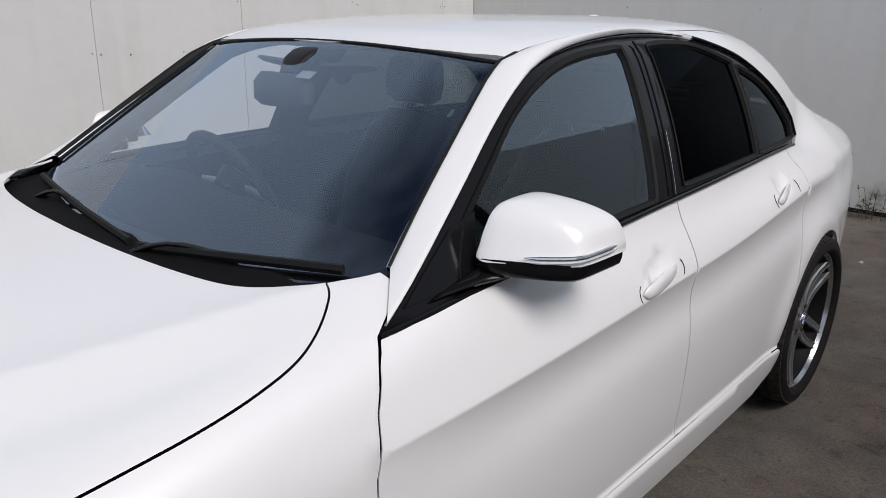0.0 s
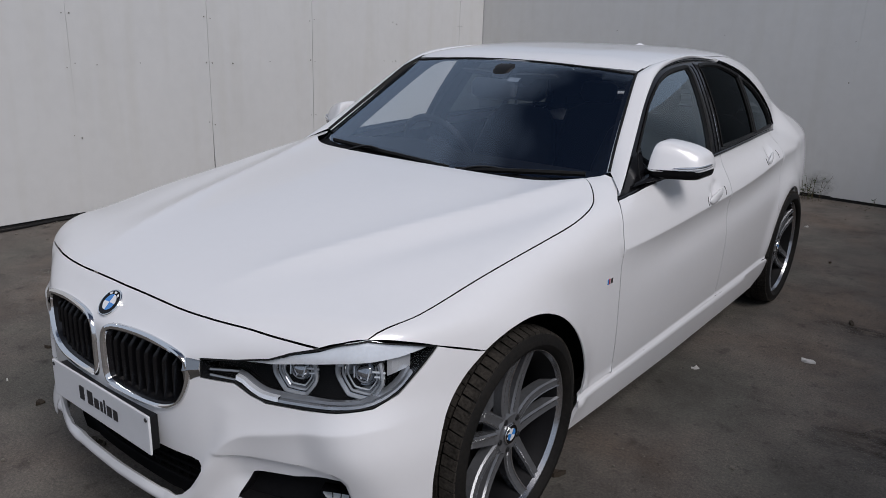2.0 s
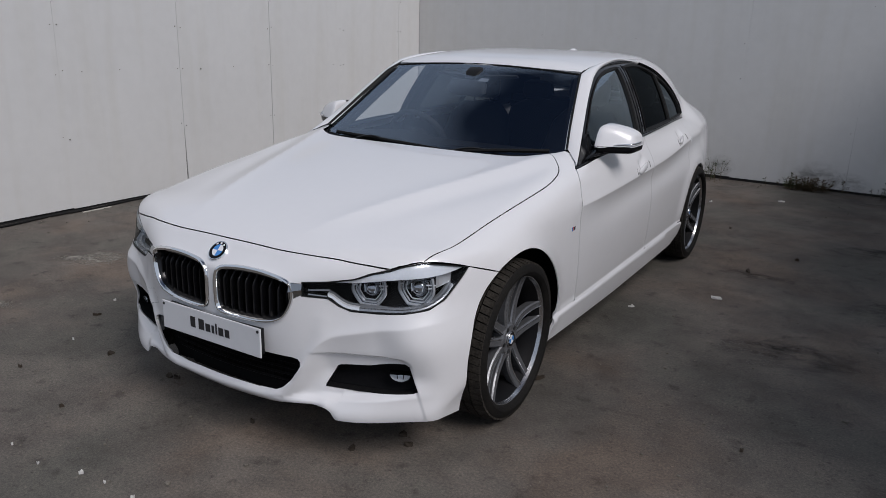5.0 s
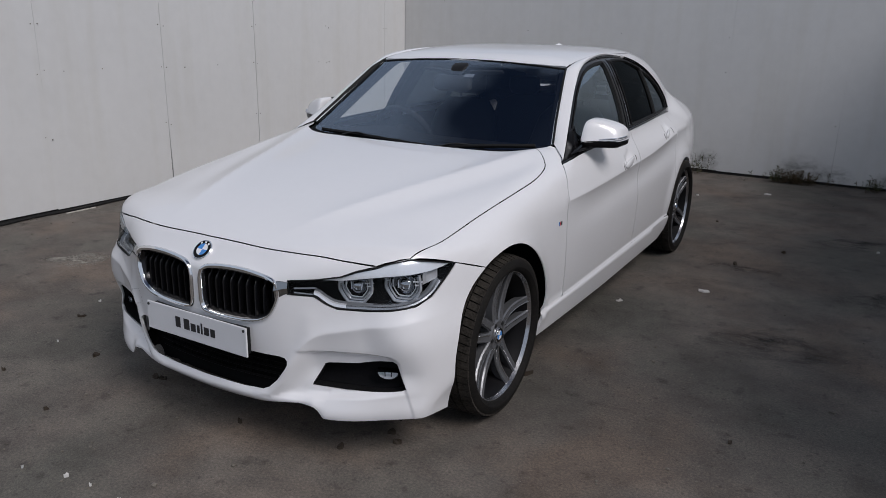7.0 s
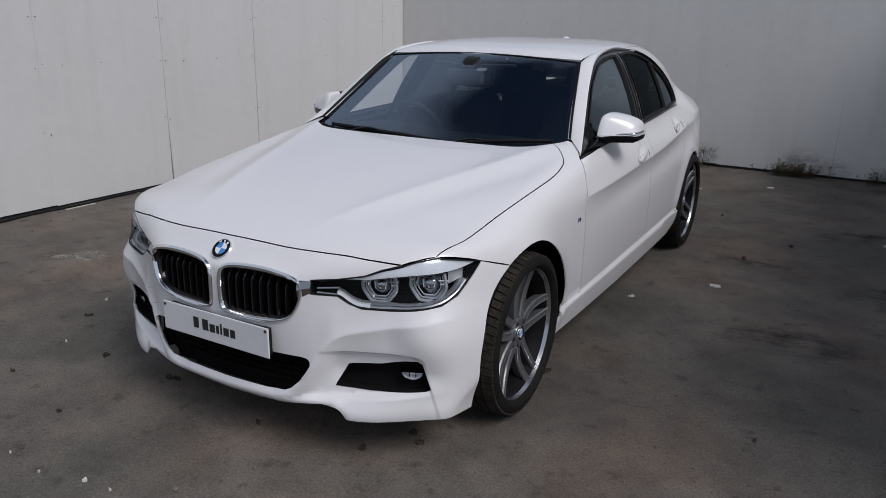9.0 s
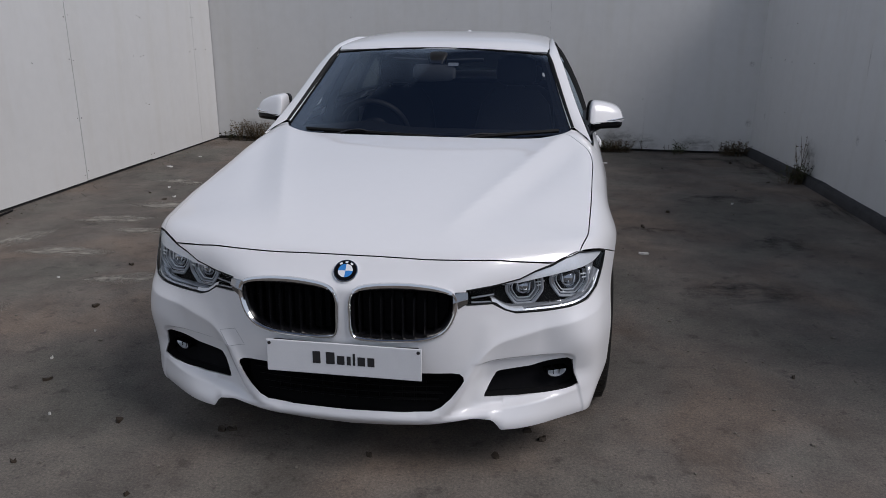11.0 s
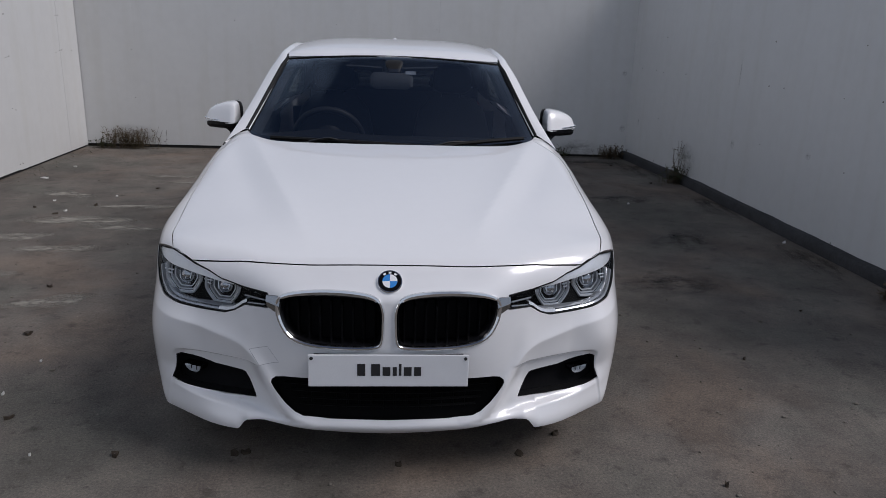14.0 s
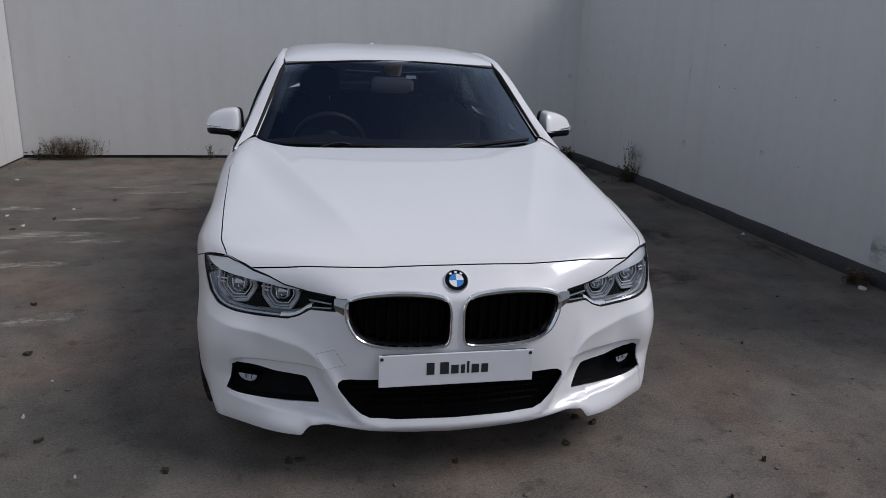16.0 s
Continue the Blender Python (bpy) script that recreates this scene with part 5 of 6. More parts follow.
wiper((0.13, 0.545, 0.942), glass_point(0.27, 0.962, 0.03), glass_point(0.18, 0.954), glass_point(0.66, 0.986))

# shark-fin aerial and a roof mark
fin = [[(s * w * math.cos(t), 2.57 + l * math.sin(t), 1.416 + h) for t in np.linspace(0, 2 * math.pi, 16, endpoint=False)] for s, w, l, h in ((1, 0.030, 0.080, -0.01), (1, 0.024, 0.070, 0.010), (1, 0.014, 0.045, 0.024), (1, 0.004, 0.018, 0.031))]
loft("roof_aerial", fin, PAINT, car)

# tail lamps
RED = material("red_lamp", (0.35, 0.01, 0.012), 0.15, coat=0.6)
halves("tail_lamp", [(3.60, 0.86), (3.66, 0.84), (3.685, 0.95), (3.63, 0.955)], side_map, RED, car, off=0.004, gap=0, grain=0.04)

# ---- cabin ----
CLOTH = material("black_leather", (0.012, 0.012, 0.013), 0.55, spec=0.2, var=0.3, scale=15, bump=0.12, bump_scale=90)
CASE = material("grey_cabin_plastic", (0.040, 0.042, 0.046), 0.6, spec=0.3, var=0.2, scale=25)
DASH = material("black_dashboard", (0.008, 0.008, 0.009), 0.75, spec=0.12, var=0.25, scale=30, bump=0.1, bump_scale=250)
LINING = material("dark_roof_lining", (0.02, 0.02, 0.022), 0.9, spec=0.1, var=0.2, scale=40)
lin = [(0, 1.20), (0.3, 1.22), (0.56, 1.30), (0.56, 2.65), (0, 2.74)]
panel("roof_lining", lin + [(-a, b) for a, b in reversed(lin[1:-1])], signed_map(top_map), LINING, car, both=True, off=-0.03, lip=0, grain=0.08)
for right in (False, True):
    inner = [[tuple(a * (0.96, 1, 1) + np.array([0, 0.03, -0.02])), tuple(b * (0.95, 1, 1) + np.array([0, 0.03, -0.015])), tuple(b * (0.93, 1, 1) + np.array([0, 0.05, -0.03])), tuple(a * (0.93, 1, 1) + np.array([0, 0.06, -0.035]))] for a, b in zip(rail_in, rail_out)]
    loft("pillar_trim", inner, LINING, car, right=right)
    pil = [[(x + a, y + b, z) for a, b in ((0, 0), (0.03, 0.06), (-0.03, 0.10), (-0.04, 0.02))] for x, y, z in ((0.80, 1.58, 0.9), (0.77, 1.62, 1.05), (0.68, 1.70, 1.25), (0.60, 1.74, 1.37))]
    loft("middle_pillar_trim", pil, LINING, car, right=right)
    panel("rear_pillar_trim", [(2.70, 0.99), (2.81, 1.03), (2.81, 1.09), (2.72, 1.172), (2.59, 1.25), (2.43, 1.315), (2.20, 1.362), (2.4, 1.385), (2.7, 1.345), (3.0, 1.235), (3.22, 1.10), (3.2, 0.99)], side_map, LINING, car, off=-0.03, lip=0, grain=0.08, right=right)
dash = []
for x in np.linspace(-0.74, 0.74, 21):
    hump = 0.028 * math.exp(-((x + 0.37) / 0.16) ** 2)
    dash.append([(x, 0.66, 0.955), (x, 0.78, 0.972), (x, 0.90, 0.972 + hump), (x, 0.98, 0.962 + hump), (x, 1.03, 0.90), (x, 1.05, 0.78), (x, 1.0, 0.50)])
loft("dashboard", dash, DASH, car, False, False)
wh = new("steering_wheel")
wh.parent = car
wh["label"] = "black leather steering wheel with three spokes"
m = Matrix.Translation((-0.355, 1.125, 0.918)) @ pose(0, 0, 0, 26)
rim = tube("rim", [(0.186 * math.cos(t), 0, 0.186 * math.sin(t)) for t in np.linspace(0, 2 * math.pi, 40, endpoint=False)], 0.017, CLOTH, wh, 10, closed=True, up=(0, 1, 0))
rim.data.transform(m)
hubw = lathe("horn_pad", [(-0.03, 0.05), (0.02, 0.075), (0.03, 0.06), (0.035, 0.0)], CLOTH, wh, 24)
hubw.data.transform(m @ pose(0, 0, 0, 0, 0, 90))
for ang in (0, 180, 270):
    sp = tube("spoke", [(0.06 * math.cos(radians(ang)), 0.01, 0.06 * math.sin(radians(ang))), (0.18 * math.cos(radians(ang)), 0, 0.18 * math.sin(radians(ang)))], 0.018, SILVER, wh, 8, 0.4, up=(0, 1, 0))
    sp.data.transform(m)


def slab(name, rows, mat, parent):
    """A cushion: rounded sections (x half-width, y, z, thickness along the normal (ny, nz))."""
    rings = []
    for hw, y, z, th, ny, nz in rows:
        ring = []
        for t in np.linspace(0, 2 * math.pi, 24, endpoint=False):
            a, b = math.copysign(abs(math.cos(t)) ** 0.5, math.cos(t)), math.copysign(abs(math.sin(t)) ** 0.6, math.sin(t))
            ring.append((hw * a, y + th * b * ny, z + th * b * nz))
        rings.append(ring)
    return loft(name, rings, mat, parent)


seat = new("seat")
seat.parent = car
seat["label"] = "black leather front seat with headrest"
slab("backrest", [(0.20, 1.88, 0.50, 0.06, -0.95, 0.3), (0.25, 1.93, 0.62, 0.075, -0.95, 0.3), (0.26, 2.00, 0.82, 0.07, -0.95, 0.3), (0.22, 2.07, 1.00, 0.055, -0.95, 0.3), (0.15, 2.10, 1.08, 0.03, -0.95, 0.3)], CLOTH, seat)
slab("cushion", [(0.20, 1.42, 0.50, 0.04, 0, 1), (0.25, 1.47, 0.52, 0.07, 0, 1), (0.26, 1.75, 0.49, 0.08, 0, 1), (0.24, 1.92, 0.48, 0.06, 0, 1)], CLOTH, seat)
slab("headrest", [(0.09, 2.085, 1.115, 0.02, -1, 0.2), (0.125, 2.085, 1.14, 0.045, -1, 0.2), (0.13, 2.09, 1.20, 0.055, -1, 0.2), (0.12, 2.10, 1.27, 0.045, -1, 0.2), (0.09, 2.11, 1.295, 0.02, -1, 0.2)], CLOTH, seat)
for x in (-0.06, 0.06):
    tube("headrest_post", [(x, 2.10, 1.04), (x, 2.09, 1.13)], 0.006, CHROME, seat, 10, up=(0, 1, 0))
seat.matrix_basis = pose(0.38, -0.14, 0.0)
copy_thing(seat, pose(-0.385, -0.14, 0.0))
bench = new("rear_bench")
bench.parent = car
bench["label"] = "black leather rear bench"
slab("bench_back", [(0.62, 2.74, 0.55, 0.07, -0.95, 0.3), (0.64, 2.80, 0.75, 0.08, -0.95, 0.3), (0.62, 2.88, 0.98, 0.05, -0.95, 0.3), (0.5, 2.90, 1.04, 0.03, -0.95, 0.3)], CLOTH, bench)
slab("bench_cushion", [(0.62, 2.30, 0.50, 0.05, 0, 1), (0.64, 2.4, 0.52, 0.08, 0, 1), (0.62, 2.75, 0.50, 0.07, 0, 1)], CLOTH, bench)
for x in (-0.40, 0.40):
    h = slab("bench_headrest", [(0.10, 2.90, 1.05, 0.03, -1, 0.2), (0.13, 2.90, 1.10, 0.045, -1, 0.2), (0.12, 2.91, 1.17, 0.04, -1, 0.2), (0.08, 2.92, 1.19, 0.02, -1, 0.2)], CLOTH, bench)
    h.data.transform(Matrix.Translation((x, 0, 0)))
box("parcel_shelf", (-0.66, 2.92, 0.98), (0.66, 3.35, 1.02), LINING, car, 0.005)
box("seat_bulkhead", (-0.80, 2.95, 0.35), (0.80, 2.97, 0.90), LINING, car, 0.003)
box("shelf_trim", (-0.665, 2.96, 0.895), (0.665, 2.98, 1.075), LINING, car, 0.003)
mirror_in = new("interior_mirror")
mirror_in.parent = car
mirror_in["label"] = "black rear-view mirror with sensor housing behind the windscreen"
case = slab("mirror_case", [(0.085, 1.075, 1.200, 0.012, -1, 0), (0.115, 1.080, 1.215, 0.024, -1, 0), (0.118, 1.085, 1.260, 0.026, -1, 0), (0.10, 1.090, 1.285, 0.012, -1, 0)], CASE, mirror_in)
case.data.transform(Matrix.Translation((-0.012, 0, 0)))
# pale sun visors folded up beside the sensor housing
for sx in (-1, 1):
    vis = [[(sx * x - 0.01, y, z), (sx * x - 0.01, y + 0.012, z + 0.006), (sx * x - 0.01, y + 0.030 + d, z - d), (sx * x - 0.01, y + 0.018 + d, z - d - 0.006)] for x, y, z, d in ((0.055, 1.165, 1.305, 0.050), (0.10, 1.165, 1.306, 0.038), (0.13, 1.168, 1.308, 0.016), (0.25, 1.175, 1.312, 0.006))]
    loft("sun_visor", vis, CASE, car)
panel("paper_label", [(0.062, 1.288), (0.118, 1.288), (0.118, 1.304), (0.062, 1.304)], screen_map, SATIN, car, off=-0.010, gap=0, lip=0.001, grain=0.03, label="small pale label behind the windscreen")
slab("sensor_housing", [(0.03, 1.09, 1.285, 0.008, -0.6, 0.8), (0.045, 1.12, 1.315, 0.014, -0.6, 0.8), (0.05, 1.15, 1.335, 0.012, -0.6, 0.8), (0.04, 1.17, 1.345, 0.006, -0.6, 0.8)], BLACK_PLASTIC, mirror_in)


# ---- the yard ----
def ground_material():
    """Worn tarmac: broad pale and dark patches, scattered spots, fine grit."""
    m = bpy.data.materials.new("weathered_tarmac")
    m.use_nodes = True
    t = m.node_tree
    b = t.nodes["Principled BSDF"]
    b.inputs["Roughness"].default_value = 0.8
    co = t.nodes.new("ShaderNodeTexCoord")

    def noise_node(scale, detail, dist=0.0, rough=0.55):
        n = t.nodes.new("ShaderNodeTexNoise")
        n.inputs["Scale"].default_value, n.inputs["Detail"].default_value = scale, detail
        n.inputs["Distortion"].default_value, n.inputs["Roughness"].default_value = dist, rough
        t.links.new(co.outputs["Object"], n.inputs["Vector"])
        return n.outputs["Fac"]

    def ramp(fac, *stops):
        r = t.nodes.new("ShaderNodeValToRGB")
        while len(r.color_ramp.elements) < len(stops):
            r.color_ramp.elements.new(0.5)
        for e, (pos, col) in zip(r.color_ramp.elements, stops):
            e.position, e.color = pos, (*col, 1)
        t.links.new(fac, r.inputs["Fac"])
        return r.outputs["Color"]

    def blend(kind, fac, a, c):
        x = t.nodes.new("ShaderNodeMixRGB")
        x.blend_type = kind
        x.inputs["Fac"].default_value = fac
        t.links.new(a, x.inputs["Color1"])
        t.links.new(c, x.inputs["Color2"])
        return x.outputs["Color"]
    broad = ramp(noise_node(0.5, 8, 0.1, 0.62), (0.36, (0.090, 0.079, 0.068)), (0.50, (0.112, 0.098, 0.085)), (0.64, (0.142, 0.125, 0.108)))
    patch = ramp(noise_node(2.6, 9, 0.15, 0.68), (0.36, (0.70, 0.69, 0.68)), (0.50, (1.0, 1.0, 1.0)), (0.64, (1.28, 1.27, 1.25)))
    spots = ramp(noise_node(9.0, 4, 0.1), (0.30, (0.5, 0.49, 0.48)), (0.40, (1, 1, 1)))
    grit = ramp(noise_node(95, 4, 0, 0.85), (0.34, (0.45, 0.45, 0.45)), (0.5, (1, 1, 1)), (0.66, (1.8, 1.77, 1.72)))
    c = blend("MULTIPLY", 1, broad, patch)
    hue = ramp(noise_node(1.1, 5, 0.3), (0.36, (0.93, 1.0, 0.99)), (0.50, (1, 1, 1)), (0.64, (1.10, 0.99, 0.91)))
    c = blend("MULTIPLY", 1, c, hue)
    fleck = ramp(noise_node(34, 3, 0, 0.6), (0.28, (0.45, 0.44, 0.43)), (0.40, (1, 1, 1)), (0.66, (1, 1, 1)), (0.76, (1.7, 1.66, 1.6)))
    c = blend("MULTIPLY", 0.8, c, fleck)
    c = blend("MULTIPLY", 0.8, c, spots)
    c = blend("MULTIPLY", 0.6, c, grit)
    t.links.new(c, b.inputs["Base Color"])
    bp, h = t.nodes.new("ShaderNodeBump"), noise_node(110, 6, 0, 0.7)
    bp.inputs["Strength"].default_value, bp.inputs["Distance"].default_value = 0.55, 0.008
    t.links.new(h, bp.inputs["Height"])
    t.links.new(bp.outputs["Normal"], b.inputs["Normal"])
    return m


def wall_material():
    """Off-white sheet with faint upright runs of dirt and scuffs."""
    m = material("white_wall_panel", (0.64, 0.64, 0.63), 0.42, var=0.05, scale=1.2, bump=0.015, bump_scale=25)
    t = m.node_tree
    b = t.nodes["Principled BSDF"]
    src = b.inputs["Base Color"].links[0].from_socket
    co, mp, n, r, mx = (t.nodes.new(k) for k in ("ShaderNodeTexCoord", "ShaderNodeMapping", "ShaderNodeTexNoise", "ShaderNodeValToRGB", "ShaderNodeMixRGB"))
    mp.inputs["Scale"].default_value = (7, 7, 0.5)
    n.inputs["Scale"].default_value, n.inputs["Detail"].default_value = 1.0, 5
    r.color_ramp.elements[0].position, r.color_ramp.elements[1].position = 0.30, 0.52
    r.color_ramp.elements[0].color, r.color_ramp.elements[1].color = (0.965, 0.96, 0.945, 1), (1, 1, 1, 1)
    mx.blend_type, mx.inputs["Fac"].default_value = "MULTIPLY", 1
    t.links.new(co.outputs["Object"], mp.inputs["Vector"])
    t.links.new(mp.outputs[0], n.inputs["Vector"])
    t.links.new(n.outputs["Fac"], r.inputs["Fac"])
    t.links.new(src, mx.inputs["Color1"])
    t.links.new(r.outputs["Color"], mx.inputs["Color2"])
    t.links.new(mx.outputs[0], b.inputs["Base Color"])
    return m


GROUND = ground_material()
WALL = wall_material()
KERB = material("dark_concrete", (0.040, 0.040, 0.043), 0.8, var=0.5, scale=4, bump=0.4, bump_scale=60)
BACKING = material("wall_framing", (0.02, 0.02, 0.02), 0.8, var=0.3)
SCREW = material("dull_screw", (0.24, 0.23, 0.21), 0.5, 0.5)
DRY = material("dry_weed", (0.11, 0.078, 0.040), 0.8, var=0.5, scale=25)
GREEN = material("weed_green", (0.045, 0.068, 0.018), 0.7, var=0.5, scale=25)
SCRAP = material("white_scrap", (0.62, 0.61, 0.58), 0.7, var=0.15, scale=40)


def stain(name, color, rough, low, high, streak, thick):
    """A stain that thins out towards its edge and breaks up in blotches."""
    m = material(name, color, rough, var=0.4, scale=10)
    t = m.node_tree
    b, out = t.nodes["Principled BSDF"], t.nodes["Material Output"]
    co, mp, gr, n, r, mul, tr, mix = (t.nodes.new(k) for k in ("ShaderNodeTexCoord", "ShaderNodeMapping", "ShaderNodeTexGradient", "ShaderNodeTexNoise", "ShaderNodeValToRGB", "ShaderNodeMath", "ShaderNodeBsdfTransparent", "ShaderNodeMixShader"))
    mp.inputs["Location"].default_value, mp.inputs["Scale"].default_value = (-1, -1, 0), (2, 2, 0)
    gr.gradient_type = "SPHERICAL"
    n.inputs["Scale"].default_value, n.inputs["Detail"].default_value, n.inputs["Roughness"].default_value = 1, 8, 0.65
    r.color_ramp.elements[0].position, r.color_ramp.elements[1].position = low, high
    mul.operation, mul.use_clamp = "MULTIPLY", True
    t.links.new(co.outputs["Generated"], mp.inputs["Vector"])
    t.links.new(mp.outputs[0], gr.inputs["Vector"])
    m2 = t.nodes.new("ShaderNodeMapping")
    m2.inputs["Scale"].default_value = streak
    t.links.new(co.outputs["Generated"], m2.inputs["Vector"])
    t.links.new(m2.outputs[0], n.inputs["Vector"])
    t.links.new(n.outputs["Fac"], r.inputs["Fac"])
    t.links.new(gr.outputs["Fac"], mul.inputs[0])
    t.links.new(r.outputs["Color"], mul.inputs[1])
    up = t.nodes.new("ShaderNodeMath")
    up.operation, up.use_clamp, up.inputs[1].default_value = "MULTIPLY", True, thick
    t.links.new(mul.outputs[0], up.inputs[0])
    t.links.new(up.outputs[0], mix.inputs[0])
    t.links.new(tr.outputs[0], mix.inputs[1])
    t.links.new(b.outputs[0], mix.inputs[2])
    t.links.new(mix.outputs[0], out.inputs["Surface"])
    return m


CHALK = stain("pale_scrape", (0.32, 0.30, 0.26), 0.9, 0.37, 0.67, (3, 4, 1), 2.1)
# soaked-in stains, also shade painted on the ground by the east wall
STAIN_SHADE = stain("stain_and_shade", (0.022, 0.020, 0.018), 0.6, 0.42, 0.66, (5, 5, 1), 1.1)
LEAF = material("dead_leaf", (0.045, 0.032, 0.02), 0.8, var=0.4, scale=60)

tagged(box("ground", (-60, -60, -0.3), (60, 60, 0.0), GROUND), "grey-brown weathered tarmac with stains and grit", "ground", kind="structure")
HIGH = 2.44


def hoarding(name, a, b, joints, inside, label, screws, seed, gap=0.0015, foot=0.028, gape=0.0):
    """A wall of upright sheets from a to b (plan points); joints: distances from a; inside: the side that is seen (+1 left of a to b)."""
    rnd = random.Random(seed)
    a, b = Vector((*a, 0)), Vector((*b, 0))
    d = (b - a).normalized()
    n = Vector((-d.y, d.x, 0)) * inside
    length = (b - a).length

    def slab_mesh(nm, u0, u1, z0, z1, v0, v1, mat, parent, skew=0.0):
        bm = bmesh.new()
        vs = [bm.verts.new(a + d * (u + skew * (z - 1.2)) + n * v + Vector((0, 0, z))) for u, z, v in ((u0, z0, v0), (u1, z0, v0), (u1, z1, v0), (u0, z1, v0), (u0, z0, v1), (u1, z0, v1), (u1, z1, v1), (u0, z1, v1))]
        for f in ((0, 1, 2, 3), (4, 5, 6, 7), (0, 1, 5, 4), (1, 2, 6, 5), (2, 3, 7, 6), (3, 0, 4, 7)):
            bm.faces.new([vs[i] for i in f])
        bmesh.ops.recalc_face_normals(bm, faces=bm.faces[:])
        return part(nm, bm, mat, parent)

    def open_foot(ob, u):
        """Pulls a sheet's lower corner back, so that the joint gapes towards the ground."""
        bm = bmesh.new()
        bm.from_mesh(ob.data)
        bmesh.ops.bisect_plane(bm, geom=bm.verts[:] + bm.edges[:] + bm.faces[:], plane_co=(0, 0, 0.62), plane_no=(0, 0, 1))
        for v in bm.verts:
            if v.co.z < 0.1 and abs((v.co - a).dot(d) - u) < 0.02:
                v.co -= d * 0.013
        bm.to_mesh(ob.data)
        bm.free()
    wall = tagged(slab_mesh(name, 0, length, -0.05, HIGH - 0.02, -0.14, -0.014, BACKING, None), label, "wall", kind="structure")
    edges = [0, *[j for j in joints if 0.05 < j < length - 0.05], length]
    for u0, u1 in zip(edges, edges[1:]):
        lift = rnd.uniform(-1.3, 2.0) * gap
        sheet = slab_mesh("wall_panel", u0 + gap, u1 - gap, foot + rnd.uniform(0, 0.012), HIGH, -0.012 + lift, lift, WALL, wall, rnd.uniform(-0.002, 0.002))
        if gape and abs(u1 - gape) < 0.05:
            open_foot(sheet, u1)
    bm = bmesh.new()
    for u, z in screws:
        if 0 < u < length:
            c = a + d * u + n * 0.004 + Vector((0, 0, z))
            r = rnd.uniform(0.004, 0.007)
            mat = Matrix.Translation(c) @ n.to_track_quat("Z", "Y").to_matrix().to_4x4()
            bmesh.ops.create_cone(bm, cap_ends=True, segments=8, radius1=r, radius2=r * 0.6, depth=0.006, matrix=mat)
    part("screw_heads", bm, SCREW, wall)["kind"] = "stuff"
    return wall


def screw_grid(joints, span, seed):
    rnd = random.Random(seed)
    out = []
    for j in joints:
        for z in (0.10, 0.62, 1.14, 1.52, 1.90, 2.30):
            if rnd.random() < 0.8:
                out += [(j - 0.03 + rnd.uniform(-0.005, 0.005), z + rnd.uniform(-0.02, 0.02)), (j + 0.03, z + rnd.uniform(-0.02, 0.02))]
    for u in np.arange(0.25, span, 0.4):
        if rnd.random() < 0.45:
            out.append((u + rnd.uniform(-0.06, 0.06), 1.14 + rnd.uniform(-0.01, 0.01)))
        if rnd.random() < 0.4:
            out.append((u + rnd.uniform(-0.06, 0.06), 2.28))
    return out


jw = [6.25 - y for y in (5.76, 4.57, 3.375, 2.19, 1.0, -0.2, -1.4)]
hoarding("wall_west", (-3.745, 6.25), (-3.72, -2.6), jw, 1, "off-white sheet hoarding with upright joints and screws", screw_grid(jw, 8.8, 2), 4, foot=0.020, gape=4.06)
jn = [x + 3.76 for x in (-3.1, -1.88, -0.68, 0.53, 1.70)]
hoarding("wall_north", (-3.76, 6.26), (2.98, 6.26), jn, -1, "off-white sheet hoarding at the end of the yard", screw_grid(jn, 6.7, 3)[::2], 5, 0.0002)
# last stretch is unseen, its end placed to shape the shade on the ground
east = [(2.955, 6.27), (3.155, 4.4), (3.262, 1.0), (3.278, -0.35)]
je = [[0.9], [1.2, 2.4], []]
for k in range(3):
    hoarding("wall_east_%d" % (k + 1), east[k], east[k + 1], je[k], -1, "grey-white sheet hoarding in the shade", screw_grid(je[k], 3.4, 7 + k)[::2], 9 + k, 0.0002)
# rounded kerb along the foot of the east wall
rows = []
for x, y in along(east, 30):
    x -= 0.004
    rows.append([(x + 0.05, y, -0.02), (x + 0.05, y, 0.085), (x - 0.012, y, 0.088), (x - 0.045, y, 0.078), (x - 0.062, y, 0.055), (x - 0.068, y, 0.0), (x - 0.068, y, -0.02)])
tagged(loft("kerb", [[(p[0] + random.uniform(-0.004, 0.004), p[1], p[2] + random.uniform(-0.004, 0.004)) for p in r] for r in rows], KERB, None, False, False), "dark worn concrete kerb along the wall", "kerb", kind="structure")


